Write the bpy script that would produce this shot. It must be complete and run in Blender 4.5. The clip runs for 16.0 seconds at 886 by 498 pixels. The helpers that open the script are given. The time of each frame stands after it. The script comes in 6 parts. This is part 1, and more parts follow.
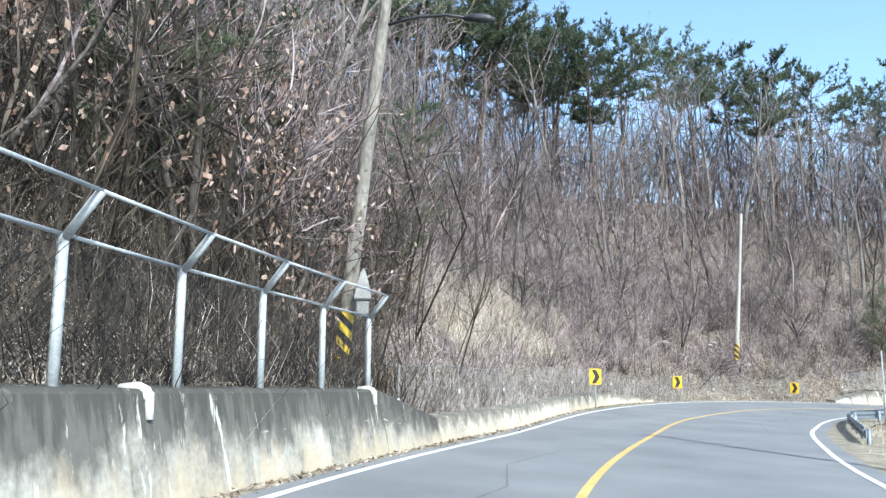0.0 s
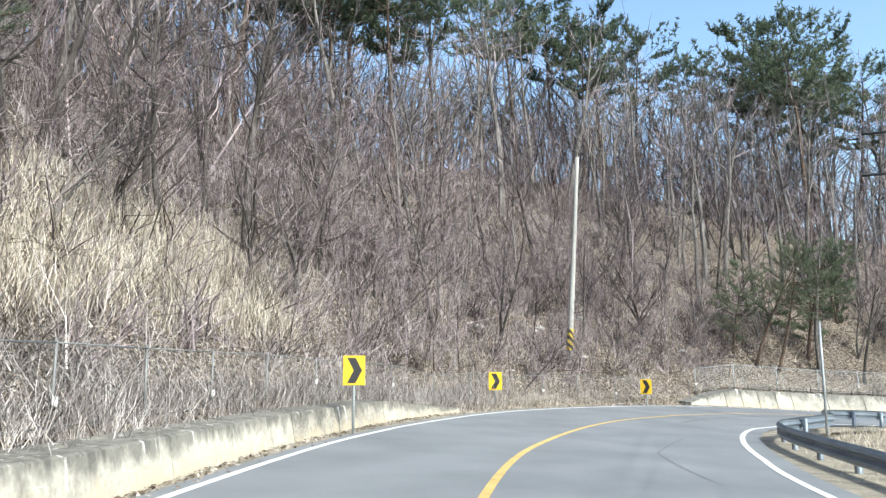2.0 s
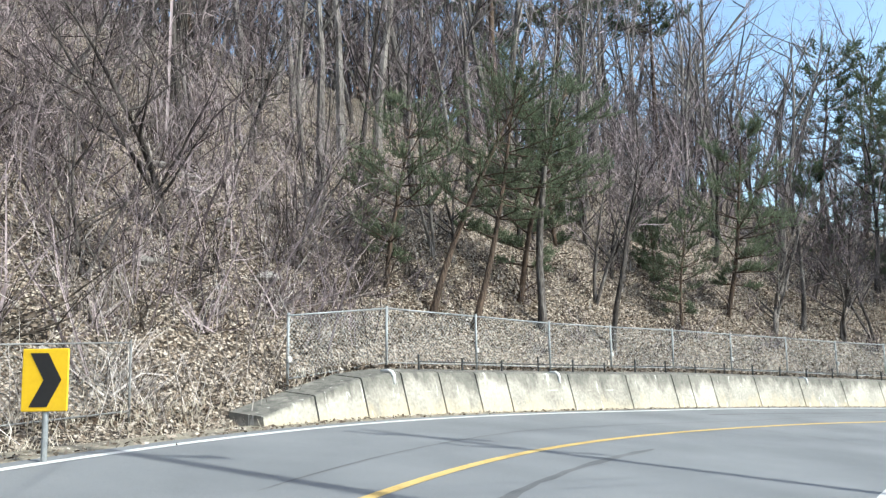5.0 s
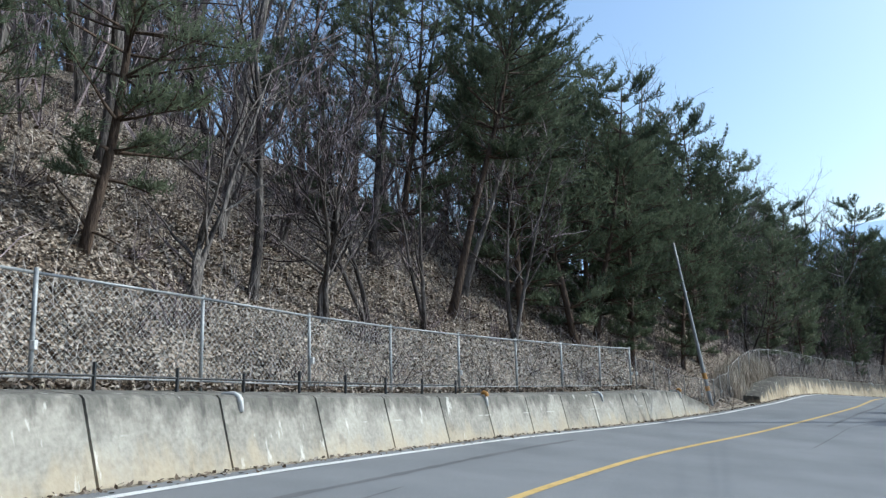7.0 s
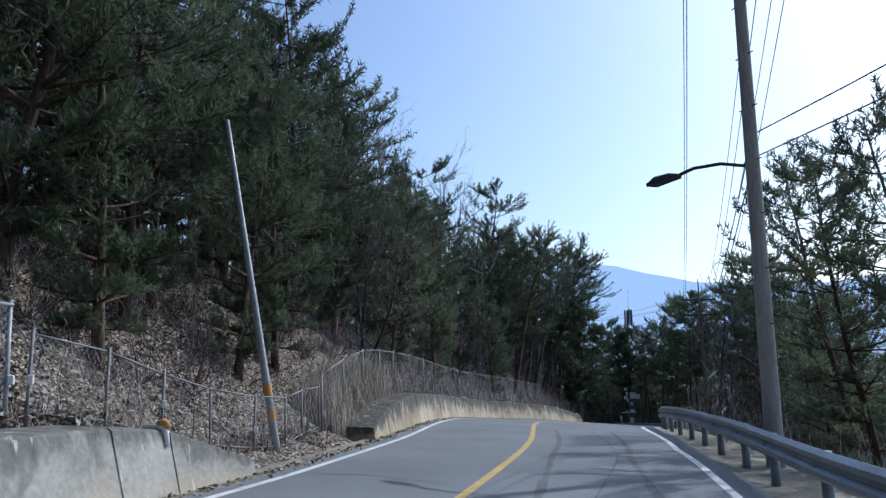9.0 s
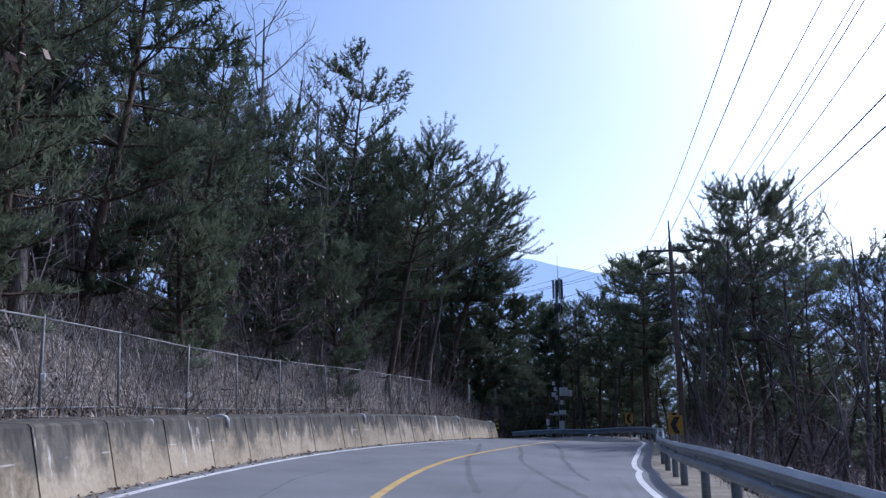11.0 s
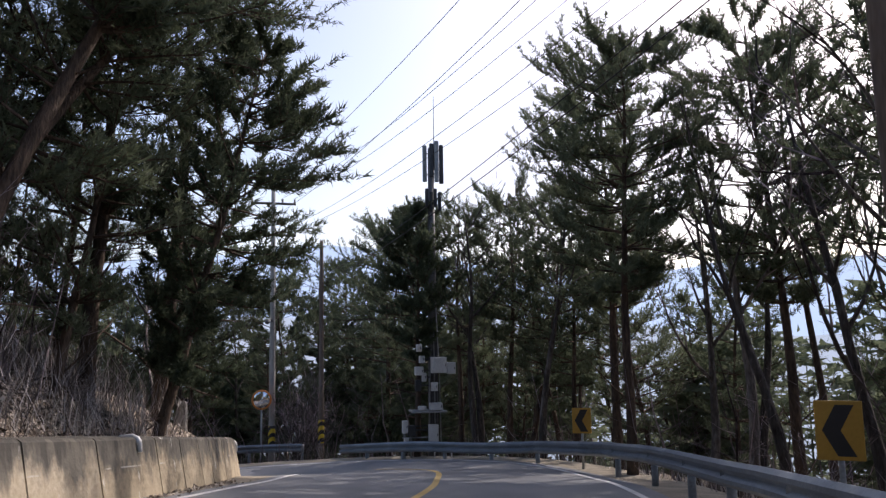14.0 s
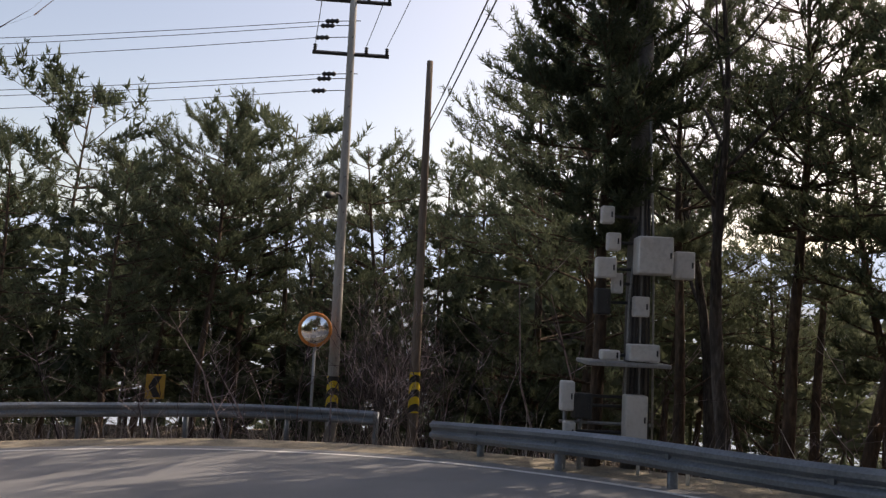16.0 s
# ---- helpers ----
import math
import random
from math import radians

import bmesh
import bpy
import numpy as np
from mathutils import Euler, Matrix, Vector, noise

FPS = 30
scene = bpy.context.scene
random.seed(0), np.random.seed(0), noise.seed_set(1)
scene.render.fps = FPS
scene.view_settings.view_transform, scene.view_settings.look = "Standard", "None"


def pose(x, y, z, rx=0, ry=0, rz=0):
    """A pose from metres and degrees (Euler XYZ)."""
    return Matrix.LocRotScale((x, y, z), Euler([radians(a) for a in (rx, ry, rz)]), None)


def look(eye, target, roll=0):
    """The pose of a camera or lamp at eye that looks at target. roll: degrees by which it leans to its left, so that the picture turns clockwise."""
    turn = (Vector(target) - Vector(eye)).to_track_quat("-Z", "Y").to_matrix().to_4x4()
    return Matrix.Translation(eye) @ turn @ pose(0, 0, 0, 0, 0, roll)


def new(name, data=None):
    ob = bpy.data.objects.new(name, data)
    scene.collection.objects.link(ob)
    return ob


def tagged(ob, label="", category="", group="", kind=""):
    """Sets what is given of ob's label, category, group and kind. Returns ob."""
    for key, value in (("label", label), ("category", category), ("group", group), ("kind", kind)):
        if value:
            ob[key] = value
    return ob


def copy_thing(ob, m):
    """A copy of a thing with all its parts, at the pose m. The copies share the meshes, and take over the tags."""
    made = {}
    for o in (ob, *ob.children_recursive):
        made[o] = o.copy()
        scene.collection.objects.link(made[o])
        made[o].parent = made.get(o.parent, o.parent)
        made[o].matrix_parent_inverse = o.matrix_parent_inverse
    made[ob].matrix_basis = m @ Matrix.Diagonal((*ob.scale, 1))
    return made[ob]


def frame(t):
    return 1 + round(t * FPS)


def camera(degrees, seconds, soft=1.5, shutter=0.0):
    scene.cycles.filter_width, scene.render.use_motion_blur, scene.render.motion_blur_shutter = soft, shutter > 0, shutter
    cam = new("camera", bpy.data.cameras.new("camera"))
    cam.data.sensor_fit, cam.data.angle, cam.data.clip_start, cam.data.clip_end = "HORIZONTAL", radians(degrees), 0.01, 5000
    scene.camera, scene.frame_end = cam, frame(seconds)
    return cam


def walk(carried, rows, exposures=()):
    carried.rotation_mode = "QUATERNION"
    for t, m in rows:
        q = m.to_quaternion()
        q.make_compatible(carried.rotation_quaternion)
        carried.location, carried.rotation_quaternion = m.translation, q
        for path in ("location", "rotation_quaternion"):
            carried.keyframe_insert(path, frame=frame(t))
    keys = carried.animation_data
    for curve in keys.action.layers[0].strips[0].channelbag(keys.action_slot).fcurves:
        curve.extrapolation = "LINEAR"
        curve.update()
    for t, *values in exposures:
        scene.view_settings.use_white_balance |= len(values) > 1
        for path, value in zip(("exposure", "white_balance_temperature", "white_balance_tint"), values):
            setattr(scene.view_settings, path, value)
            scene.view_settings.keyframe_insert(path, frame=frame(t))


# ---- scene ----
cam = camera(59.1, 16.0, soft=1.35)
SUN, SKY = 2.7, 0.15
EXPOSURES = [(0, 1.3, 5750, 1), (1.5, 1.2, 5960, 1), (3.2, 1.18, 6200, 2), (5.3, 1.02, 6000, 0), (6.5, 0.61, 5750, 0), (8.0, 0.13, 5450, 6), (9.2, 0.05, 5300, 8), (11.3, 0.02, 5150, 21), (13.0, 0.28, 5500, 23), (14.0, 0.5, 6650, 20), (15.5, 0.63, 8000, 19), (16, 0.57, 8200, 19)]
PATH = [
    (0, (-2.399, 0.283, 1.929), (-2.209, 2.252, 2.221), 0.9),
    (0.5, (-1.38, 3.724, 1.811), (-1.011, 5.666, 2.112), 0.4),
    (1, (-0.212, 7.217, 1.696), (0.306, 9.126, 1.995), 0.0),
    (1.5, (1.29, 10.771, 1.63), (1.887, 12.655, 1.936), 0.1),
    (2, (2.921, 14.45, 1.518), (3.571, 16.315, 1.829), 0.0),
    (2.5, (4.791, 18.373, 1.466), (5.546, 20.199, 1.78), -0.3),
    (3, (7.03, 22.188, 1.412), (7.898, 23.962, 1.728), -0.7),
    (3.2, (8.013, 23.733, 1.385), (8.932, 25.481, 1.7), -0.9),
    (5.3, (21.286, 35.792, 1.187), (22.771, 37.114, 1.407), -0.7),
    (5.5, (22.88, 36.643, 1.107), (24.431, 37.887, 1.324), -0.6),
    (6, (26.844, 38.675, 0.918), (28.597, 39.616, 1.125), -0.4),
    (6.5, (30.913, 39.813, 0.659), (32.803, 40.429, 0.885), -0.4),
    (7, (34.644, 40.03, 0.448), (36.605, 40.329, 0.697), -0.6),
    (7.5, (38.639, 39.779, 0.224), (40.62, 39.773, 0.501), -0.7),
    (8, (42.511, 39.033, -0.039), (44.472, 38.767, 0.253), -0.6),
    (8.5, (46.246, 37.809, -0.217), (48.17, 37.354, 0.085), -0.6),
    (9, (49.997, 36.286, -0.331), (51.884, 35.696, -0.03), -0.7),
    (9.2, (51.49, 35.617, -0.414), (53.366, 34.991, -0.114), -0.7),
    (11.3, (69.268, 26.264, -0.747), (71.078, 25.458, -0.475), -1.0),
    (11.5, (70.955, 25.324, -0.862), (72.759, 24.503, -0.596), -0.9),
    (12, (75.144, 22.889, -1.24), (76.912, 21.991, -0.983), -1.9),
    (12.5, (79.116, 20.182, -1.649), (80.852, 19.223, -1.39), -2.4),
    (13, (82.988, 17.462, -2.057), (84.708, 16.474, -1.801), -1.9),
    (13.5, (86.587, 14.514, -2.313), (88.303, 13.52, -2.053), -1.3),
    (14, (90.066, 11.985, -2.623), (91.779, 10.988, -2.356), -0.8),
    (14.5, (93.435, 9.885, -2.948), (95.174, 8.93, -2.693), -0.1),
    (15, (96.908, 7.791, -3.306), (98.683, 6.9, -3.07), 1.2),
    (15.5, (100.163, 6.274, -3.66), (101.988, 5.482, -3.457), 2.3),
    (16, (103.609, 5.118, -4.035), (105.498, 4.488, -3.852), 2.9),
]
walk(cam, [(t, look(eye, target, roll)) for t, eye, target, roll in PATH], EXPOSURES)

# ---- world, sun, exposure ----
SUN_TO = Vector((0.25, -0.725, 0.64)).normalized()
world = bpy.data.worlds.new("world")
scene.world = world
world.use_nodes = True
_nt = world.node_tree
_sky = _nt.nodes.new("ShaderNodeTexSky")
_sky.sky_type, _sky.sun_disc = "NISHITA", False
_sky.sun_elevation = math.asin(SUN_TO.z)
_sky.sun_rotation = math.atan2(SUN_TO.x, SUN_TO.y)
_sky.air_density, _sky.dust_density, _sky.ozone_density = 1.0, 2.4, 1.0
_bg = _nt.nodes["Background"]
_bg.inputs["Strength"].default_value = SKY
_nt.links.new(_sky.outputs[0], _bg.inputs["Color"])
sun = new("sun", bpy.data.lights.new("sun", "SUN"))
sun.data.energy, sun.data.angle, sun.data.color = SUN, radians(0.55), (1.0, 0.95, 0.87)
sun.matrix_world = look(SUN_TO * 200, (0, 0, 0))


# ---- materials ----
def ramp_material(name, colours, scale=3.0, fine=30.0, rough=0.85, bump=0.3, metal=0.0, island=0.0, per_object=0.0, stretch=(1, 1, 1), bump_dist=0.02):
    """Two scales of noise over a ramp of colours, with fine relief."""
    m = bpy.data.materials.new(name)
    m.use_nodes = True
    nt = m.node_tree
    bsdf = nt.nodes["Principled BSDF"]
    N, Lk = nt.nodes.new, nt.links.new
    geo = N("ShaderNodeNewGeometry")
    mp = N("ShaderNodeMapping")
    mp.inputs["Scale"].default_value = stretch
    Lk(geo.outputs["Position"], mp.inputs["Vector"])
    n1, n2 = N("ShaderNodeTexNoise"), N("ShaderNodeTexNoise")
    n1.inputs["Scale"].default_value, n1.inputs["Detail"].default_value = scale, 4
    n2.inputs["Scale"].default_value, n2.inputs["Detail"].default_value = fine, 3
    Lk(mp.outputs[0], n1.inputs["Vector"]), Lk(mp.outputs[0], n2.inputs["Vector"])
    mix = N("ShaderNodeMath")
    mix.operation = "MULTIPLY_ADD"
    mix.inputs[1].default_value = 0.45
    Lk(n2.outputs["Fac"], mix.inputs[0])
    half = N("ShaderNodeMath")
    half.operation = "MULTIPLY"
    half.inputs[1].default_value = 0.55
    Lk(n1.outputs["Fac"], half.inputs[0]), Lk(half.outputs[0], mix.inputs[2])
    value = mix.outputs[0]
    for amount, kind in ((island, "island"), (per_object, "object")):
        if amount:
            src = geo.outputs["Random Per Island"] if kind == "island" else N("ShaderNodeObjectInfo").outputs["Random"]
            sub = N("ShaderNodeMath")
            sub.operation = "MULTIPLY_ADD"
            sub.inputs[1].default_value, sub.inputs[2].default_value = amount, -amount / 2
            Lk(src, sub.inputs[0])
            add = N("ShaderNodeMath")
            Lk(value, add.inputs[0]), Lk(sub.outputs[0], add.inputs[1])
            value = add.outputs[0]
    ramp = N("ShaderNodeValToRGB")
    el = ramp.color_ramp.elements
    while len(el) < len(colours):
        el.new(0.5)
    for k, c in enumerate(colours):
        el[k].position = 0.28 + 0.44 * k / max(1, len(colours) - 1)
        el[k].color = (*c, 1)
    Lk(value, ramp.inputs[0]), Lk(ramp.outputs[0], bsdf.inputs["Base Color"])
    bsdf.inputs["Specular IOR Level"].default_value = 0.5 if metal or rough < 0.7 else 0.2
    bsdf.inputs["Roughness"].default_value, bsdf.inputs["Metallic"].default_value = rough, metal
    if bump:
        b = N("ShaderNodeBump")
        b.inputs["Strength"].default_value, b.inputs["Distance"].default_value = bump, bump_dist
        Lk(n2.outputs["Fac"], b.inputs["Height"]), Lk(b.outputs[0], bsdf.inputs["Normal"])
    return m


def concrete_wall_material(name, base, stain=0.0, soft=1.0):
    """Weathered concrete: dark algae towards patches, pale runs down the face, tan dust."""
    m = ramp_material(name, base, 1.3, 16.0, 0.9, 0.4, per_object=0.2)
    nt = m.node_tree
    N, Lk = nt.nodes.new, nt.links.new
    bsdf = nt.nodes["Principled BSDF"]
    geo = [n for n in nt.nodes if n.type == "NEW_GEOMETRY"][0]
    base = bsdf.inputs["Base Color"].links[0].from_socket
    rise = N("ShaderNodeAttribute")
    rise.attribute_name = "rise"
    # algae and soot creeping down from the coping, lime runs over it, a broken lime line along the casting joint
    for stretch, scale, colour, low, high, tall, most in (
        ((1, 1, 0.55), 2.4, (0.085, 0.083, 0.075), 0.77, 0.95, 0.5, 0.85), ((1, 1, 0.1), 6.0, (0.05, 0.048, 0.044), 0.86, 1.0, 0.4, 0.7),
        ((1, 1, 0.3), 2.6, (0.47, 0.39, 0.27), 0.30, 0.52, -0.55, 0.6), ((1, 1, 0.09), 5.0, (0.66, 0.64, 0.58), 0.62, 0.68, 0.0, 0.85), ((1, 1, 0.5), 3.0, (0.07, 0.066, 0.056), 0.60, 0.75, 0.0, 0.55),
    ):
        mp, nz, rg, mx = N("ShaderNodeMapping"), N("ShaderNodeTexNoise"), N("ShaderNodeMapRange"), N("ShaderNodeMix")
        lift = N("ShaderNodeMath")
        lift.operation = "MULTIPLY_ADD"
        lift.inputs[1].default_value = tall
        Lk(rise.outputs["Fac"], lift.inputs[0])
        mp.inputs["Scale"].default_value = stretch
        nz.inputs["Scale"].default_value, nz.inputs["Detail"].default_value, nz.inputs["Roughness"].default_value = scale, 9, 0.62
        rg.inputs["From Min"].default_value, rg.inputs["From Max"].default_value = (low - stain, high - stain) if tall > 0 else (low, high)
        rg.inputs["To Max"].default_value = most * (soft if tall > 0 else 1.0)
        mx.data_type = "RGBA"
        Lk(geo.outputs["Position"], mp.inputs["Vector"]), Lk(mp.outputs[0], nz.inputs["Vector"]), Lk(nz.outputs["Fac"], lift.inputs[2]), Lk(lift.outputs[0], rg.inputs["Value"])
        Lk(rg.outputs["Result"], mx.inputs["Factor"]), Lk(base, mx.inputs["A"])
        mx.inputs["B"].default_value = (*colour, 1)
        base = mx.outputs["Result"]
    line, near, broken, both, mx = N("ShaderNodeMath"), N("ShaderNodeMapRange"), N("ShaderNodeTexNoise"), N("ShaderNodeMath"), N("ShaderNodeMix")
    line.operation, both.operation = "COMPARE", "MULTIPLY"
    line.inputs[1].default_value, line.inputs[2].default_value = 0.53, 0.012
    Lk(rise.outputs["Fac"], line.inputs[0])
    broken.inputs["Scale"].default_value, broken.inputs["Detail"].default_value = 1.7, 6
    Lk(geo.outputs["Position"], broken.inputs["Vector"])
    near.inputs["From Min"].default_value, near.inputs["From Max"].default_value, near.inputs["To Max"].default_value = 0.6, 0.66, 0.6
    Lk(broken.outputs["Fac"], near.inputs["Value"]), Lk(line.outputs[0], both.inputs[0]), Lk(near.outputs["Result"], both.inputs[1])
    mx.data_type = "RGBA"
    mx.inputs["B"].default_value = (0.62, 0.6, 0.54, 1)
    Lk(both.outputs[0], mx.inputs["Factor"]), Lk(base, mx.inputs["A"]), Lk(mx.outputs["Result"], bsdf.inputs["Base Color"])
    return m


def striped_material(name, dark, light, pitch):
    """Slanting painted bands round a post."""
    m = ramp_material(name, [light, light], 3, 40, 0.5, 0.1)
    nt = m.node_tree
    N, Lk = nt.nodes.new, nt.links.new
    tc, sep, wave = N("ShaderNodeTexCoord"), N("ShaderNodeSeparateXYZ"), N("ShaderNodeMath")
    Lk(tc.outputs["Object"], sep.inputs[0])
    s1 = N("ShaderNodeMath")
    Lk(sep.outputs["Z"], s1.inputs[0]), Lk(sep.outputs["X"], s1.inputs[1])
    wave.operation = "MULTIPLY"
    wave.inputs[1].default_value = 1.0 / pitch
    Lk(s1.outputs[0], wave.inputs[0])
    fr, gt, mx = N("ShaderNodeMath"), N("ShaderNodeMath"), N("ShaderNodeMix")
    fr.operation, gt.operation = "FRACT", "GREATER_THAN"
    gt.inputs[1].default_value = 0.5
    Lk(wave.outputs[0], fr.inputs[0]), Lk(fr.outputs[0], gt.inputs[0])
    mx.data_type = "RGBA"
    mx.inputs["A"].default_value, mx.inputs["B"].default_value = (*dark, 1), (*light, 1)
    Lk(gt.outputs[0], mx.inputs["Factor"]), Lk(mx.outputs["Result"], nt.nodes["Principled BSDF"].inputs["Base Color"])
    return m


# Unlit emission: distance haze is painted as the surface's own glow.
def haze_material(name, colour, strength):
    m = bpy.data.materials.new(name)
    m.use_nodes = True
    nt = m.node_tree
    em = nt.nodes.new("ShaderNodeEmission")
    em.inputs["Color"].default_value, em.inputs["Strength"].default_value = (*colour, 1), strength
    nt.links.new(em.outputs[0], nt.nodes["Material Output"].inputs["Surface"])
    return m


ASPHALT = ramp_material("asphalt", [(0.135, 0.141, 0.148), (0.19, 0.196, 0.203), (0.24, 0.245, 0.252)], 0.5, 90.0, 0.8, 0.35, bump_dist=0.006)
TYRE = ramp_material("worn asphalt", [(0.075, 0.077, 0.08), (0.13, 0.132, 0.136), (0.17, 0.172, 0.176)], 1.0, 60.0, 0.75, 0.2)
WHITE_PAINT = ramp_material("white road paint", [(0.42, 0.42, 0.4), (0.66, 0.66, 0.64), (0.74, 0.74, 0.72)], 2.5, 25.0, 0.7, 0.15)
YELLOW_PAINT = ramp_material("yellow road paint", [(0.36, 0.25, 0.1), (0.56, 0.39, 0.14), (0.64, 0.47, 0.2)], 2.5, 25.0, 0.7, 0.15)
GUTTER = ramp_material("dusty gutter", [(0.10, 0.09, 0.07), (0.25, 0.22, 0.17), (0.4, 0.36, 0.28)], 2.2, 24.0, 0.95, 0.6)
CONCRETE = concrete_wall_material("weathered concrete", [(0.2, 0.188, 0.16), (0.34, 0.32, 0.275), (0.46, 0.436, 0.375)], 0.0, 0.75)
MOSSY_CONCRETE = concrete_wall_material("mossy stained concrete", [(0.17, 0.163, 0.14), (0.31, 0.295, 0.255), (0.44, 0.42, 0.37)], 0.13)
TAN_CONCRETE = concrete_wall_material("tan stained concrete", [(0.19, 0.157, 0.107), (0.37, 0.308, 0.215), (0.52, 0.447, 0.33)], 0.08)
PALE_CONCRETE = concrete_wall_material("sunlit low wall concrete", [(0.22, 0.2, 0.165), (0.4, 0.37, 0.305), (0.52, 0.485, 0.4)], 0.02, 0.75)
LITTER = ramp_material("leaf litter ground", [(0.045, 0.036, 0.028), (0.105, 0.086, 0.068), (0.19, 0.16, 0.13), (0.32, 0.28, 0.235)], 0.7, 16.0, 0.95, 0.9, bump_dist=0.06)


def leafy(material, shades):
    """Lays overlapping leaves over a ground: cells of two sizes, each with a tone of its own, and shade painted
    near-black into the gaps.
    """
    nt = material.node_tree
    N, Lk = nt.nodes.new, nt.links.new
    bsdf = nt.nodes["Principled BSDF"]
    geo = [n for n in nt.nodes if n.type == "NEW_GEOMETRY"][0]
    base = bsdf.inputs["Base Color"].links[0].from_socket
    for scale, most, seed in ((13.0, 0.85, 0.0), (25.0, 0.6, 7.3)):
        warp, mp, vor, sep, ramp = N("ShaderNodeTexNoise"), N("ShaderNodeVectorMath"), N("ShaderNodeTexVoronoi"), N("ShaderNodeSeparateColor"), N("ShaderNodeValToRGB")
        warp.inputs["Scale"].default_value = 6.0
        mp.operation = "MULTIPLY_ADD"
        mp.inputs[1].default_value = (0.12, 0.12, 0.12)
        Lk(geo.outputs["Position"], warp.inputs["Vector"]), Lk(warp.outputs["Color"], mp.inputs[0]), Lk(geo.outputs["Position"], mp.inputs[2])
        off = N("ShaderNodeVectorMath")
        off.inputs[1].default_value = (seed, seed, 0)
        Lk(mp.outputs[0], off.inputs[0])
        vor.inputs["Scale"].default_value = scale
        Lk(off.outputs[0], vor.inputs["Vector"]), Lk(vor.outputs["Color"], sep.inputs[0])
        el = ramp.color_ramp.elements
        ramp.color_ramp.interpolation = "CONSTANT"
        while len(el) < len(shades):
            el.new(0.5)
        for k, c in enumerate(shades):
            el[k].position, el[k].color = k / len(shades), (*c, 1)
        Lk(sep.outputs["Red"], ramp.inputs[0])
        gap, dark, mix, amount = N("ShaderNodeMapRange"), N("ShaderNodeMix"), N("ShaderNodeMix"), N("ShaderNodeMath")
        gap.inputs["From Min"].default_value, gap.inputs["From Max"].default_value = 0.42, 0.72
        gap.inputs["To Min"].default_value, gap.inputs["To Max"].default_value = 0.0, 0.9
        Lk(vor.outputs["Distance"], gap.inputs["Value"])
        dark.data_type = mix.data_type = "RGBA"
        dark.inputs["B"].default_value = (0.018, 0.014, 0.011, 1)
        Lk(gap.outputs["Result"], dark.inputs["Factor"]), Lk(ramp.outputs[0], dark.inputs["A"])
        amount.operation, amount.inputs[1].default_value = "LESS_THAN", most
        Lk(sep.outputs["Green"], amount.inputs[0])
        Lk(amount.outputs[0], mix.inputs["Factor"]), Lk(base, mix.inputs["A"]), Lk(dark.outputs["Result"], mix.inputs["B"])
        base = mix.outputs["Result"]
    Lk(base, bsdf.inputs["Base Color"])


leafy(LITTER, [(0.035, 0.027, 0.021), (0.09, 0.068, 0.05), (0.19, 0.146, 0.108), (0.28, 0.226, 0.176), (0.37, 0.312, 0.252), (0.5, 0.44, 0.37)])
LEAF = ramp_material("fallen leaves", [(0.065, 0.045, 0.031), (0.17, 0.128, 0.094), (0.31, 0.26, 0.212), (0.5, 0.45, 0.385)], 0.5, 2.5, 0.85, 0.0, island=0.5)
BARK = ramp_material("grey bark", [(0.022, 0.019, 0.016), (0.085, 0.074, 0.067), (0.25, 0.228, 0.208)], 3.0, 22.0, 0.95, 1.0, bump_dist=0.05, per_object=0.25, stretch=(1, 1, 0.25))
TWIG = ramp_material("bare twigs", [(0.035, 0.027, 0.028), (0.155, 0.124, 0.128), (0.42, 0.35, 0.355)], 1.2, 8.0, 0.9, 0.0, island=0.42, per_object=0.25)
PINE_BARK = ramp_material("pine bark", [(0.025, 0.019, 0.015), (0.08, 0.058, 0.044), (0.17, 0.118, 0.084)], 3.0, 20.0, 0.95, 1.0, bump_dist=0.05, stretch=(1, 1, 0.3))
NEEDLE = ramp_material("pine needles", [(0.05, 0.066, 0.04), (0.108, 0.134, 0.082), (0.18, 0.207, 0.132)], 0.7, 3.0, 0.75, 0.0, island=0.14, per_object=0.3)


def let_light_through(material, share):
    """Thin leaves and needles pass on some of the light that falls on their backs."""
    nt = material.node_tree
    bsdf, out = nt.nodes["Principled BSDF"], nt.nodes["Material Output"]
    thin, mix = nt.nodes.new("ShaderNodeBsdfTranslucent"), nt.nodes.new("ShaderNodeMixShader")
    nt.links.new(bsdf.inputs["Base Color"].links[0].from_socket, thin.inputs["Color"])
    mix.inputs["Fac"].default_value = share
    nt.links.new(bsdf.outputs[0], mix.inputs[1]), nt.links.new(thin.outputs[0], mix.inputs[2]), nt.links.new(mix.outputs[0], out.inputs["Surface"])


let_light_through(NEEDLE, 0.42)
RUST_LEAF = ramp_material("dry hanging leaves", [(0.12, 0.075, 0.055), (0.25, 0.175, 0.135), (0.42, 0.33, 0.28)], 2, 9, 0.8, 0.0, island=0.4)
STRAW = ramp_material("dry grass", [(0.17, 0.135, 0.1), (0.43, 0.375, 0.3), (0.7, 0.63, 0.53)], 0.8, 7.0, 0.8, 0.0, island=0.45)
BRUSH = ramp_material("dead brush", [(0.07, 0.058, 0.053), (0.27, 0.235, 0.217), (0.6, 0.55, 0.515)], 0.8, 7.0, 0.9, 0.0, island=0.48)
# Dark vine brown, deepened further with the shade inside dense growth painted in.
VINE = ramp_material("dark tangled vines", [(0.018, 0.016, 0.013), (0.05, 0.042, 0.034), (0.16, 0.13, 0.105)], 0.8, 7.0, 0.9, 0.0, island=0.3)
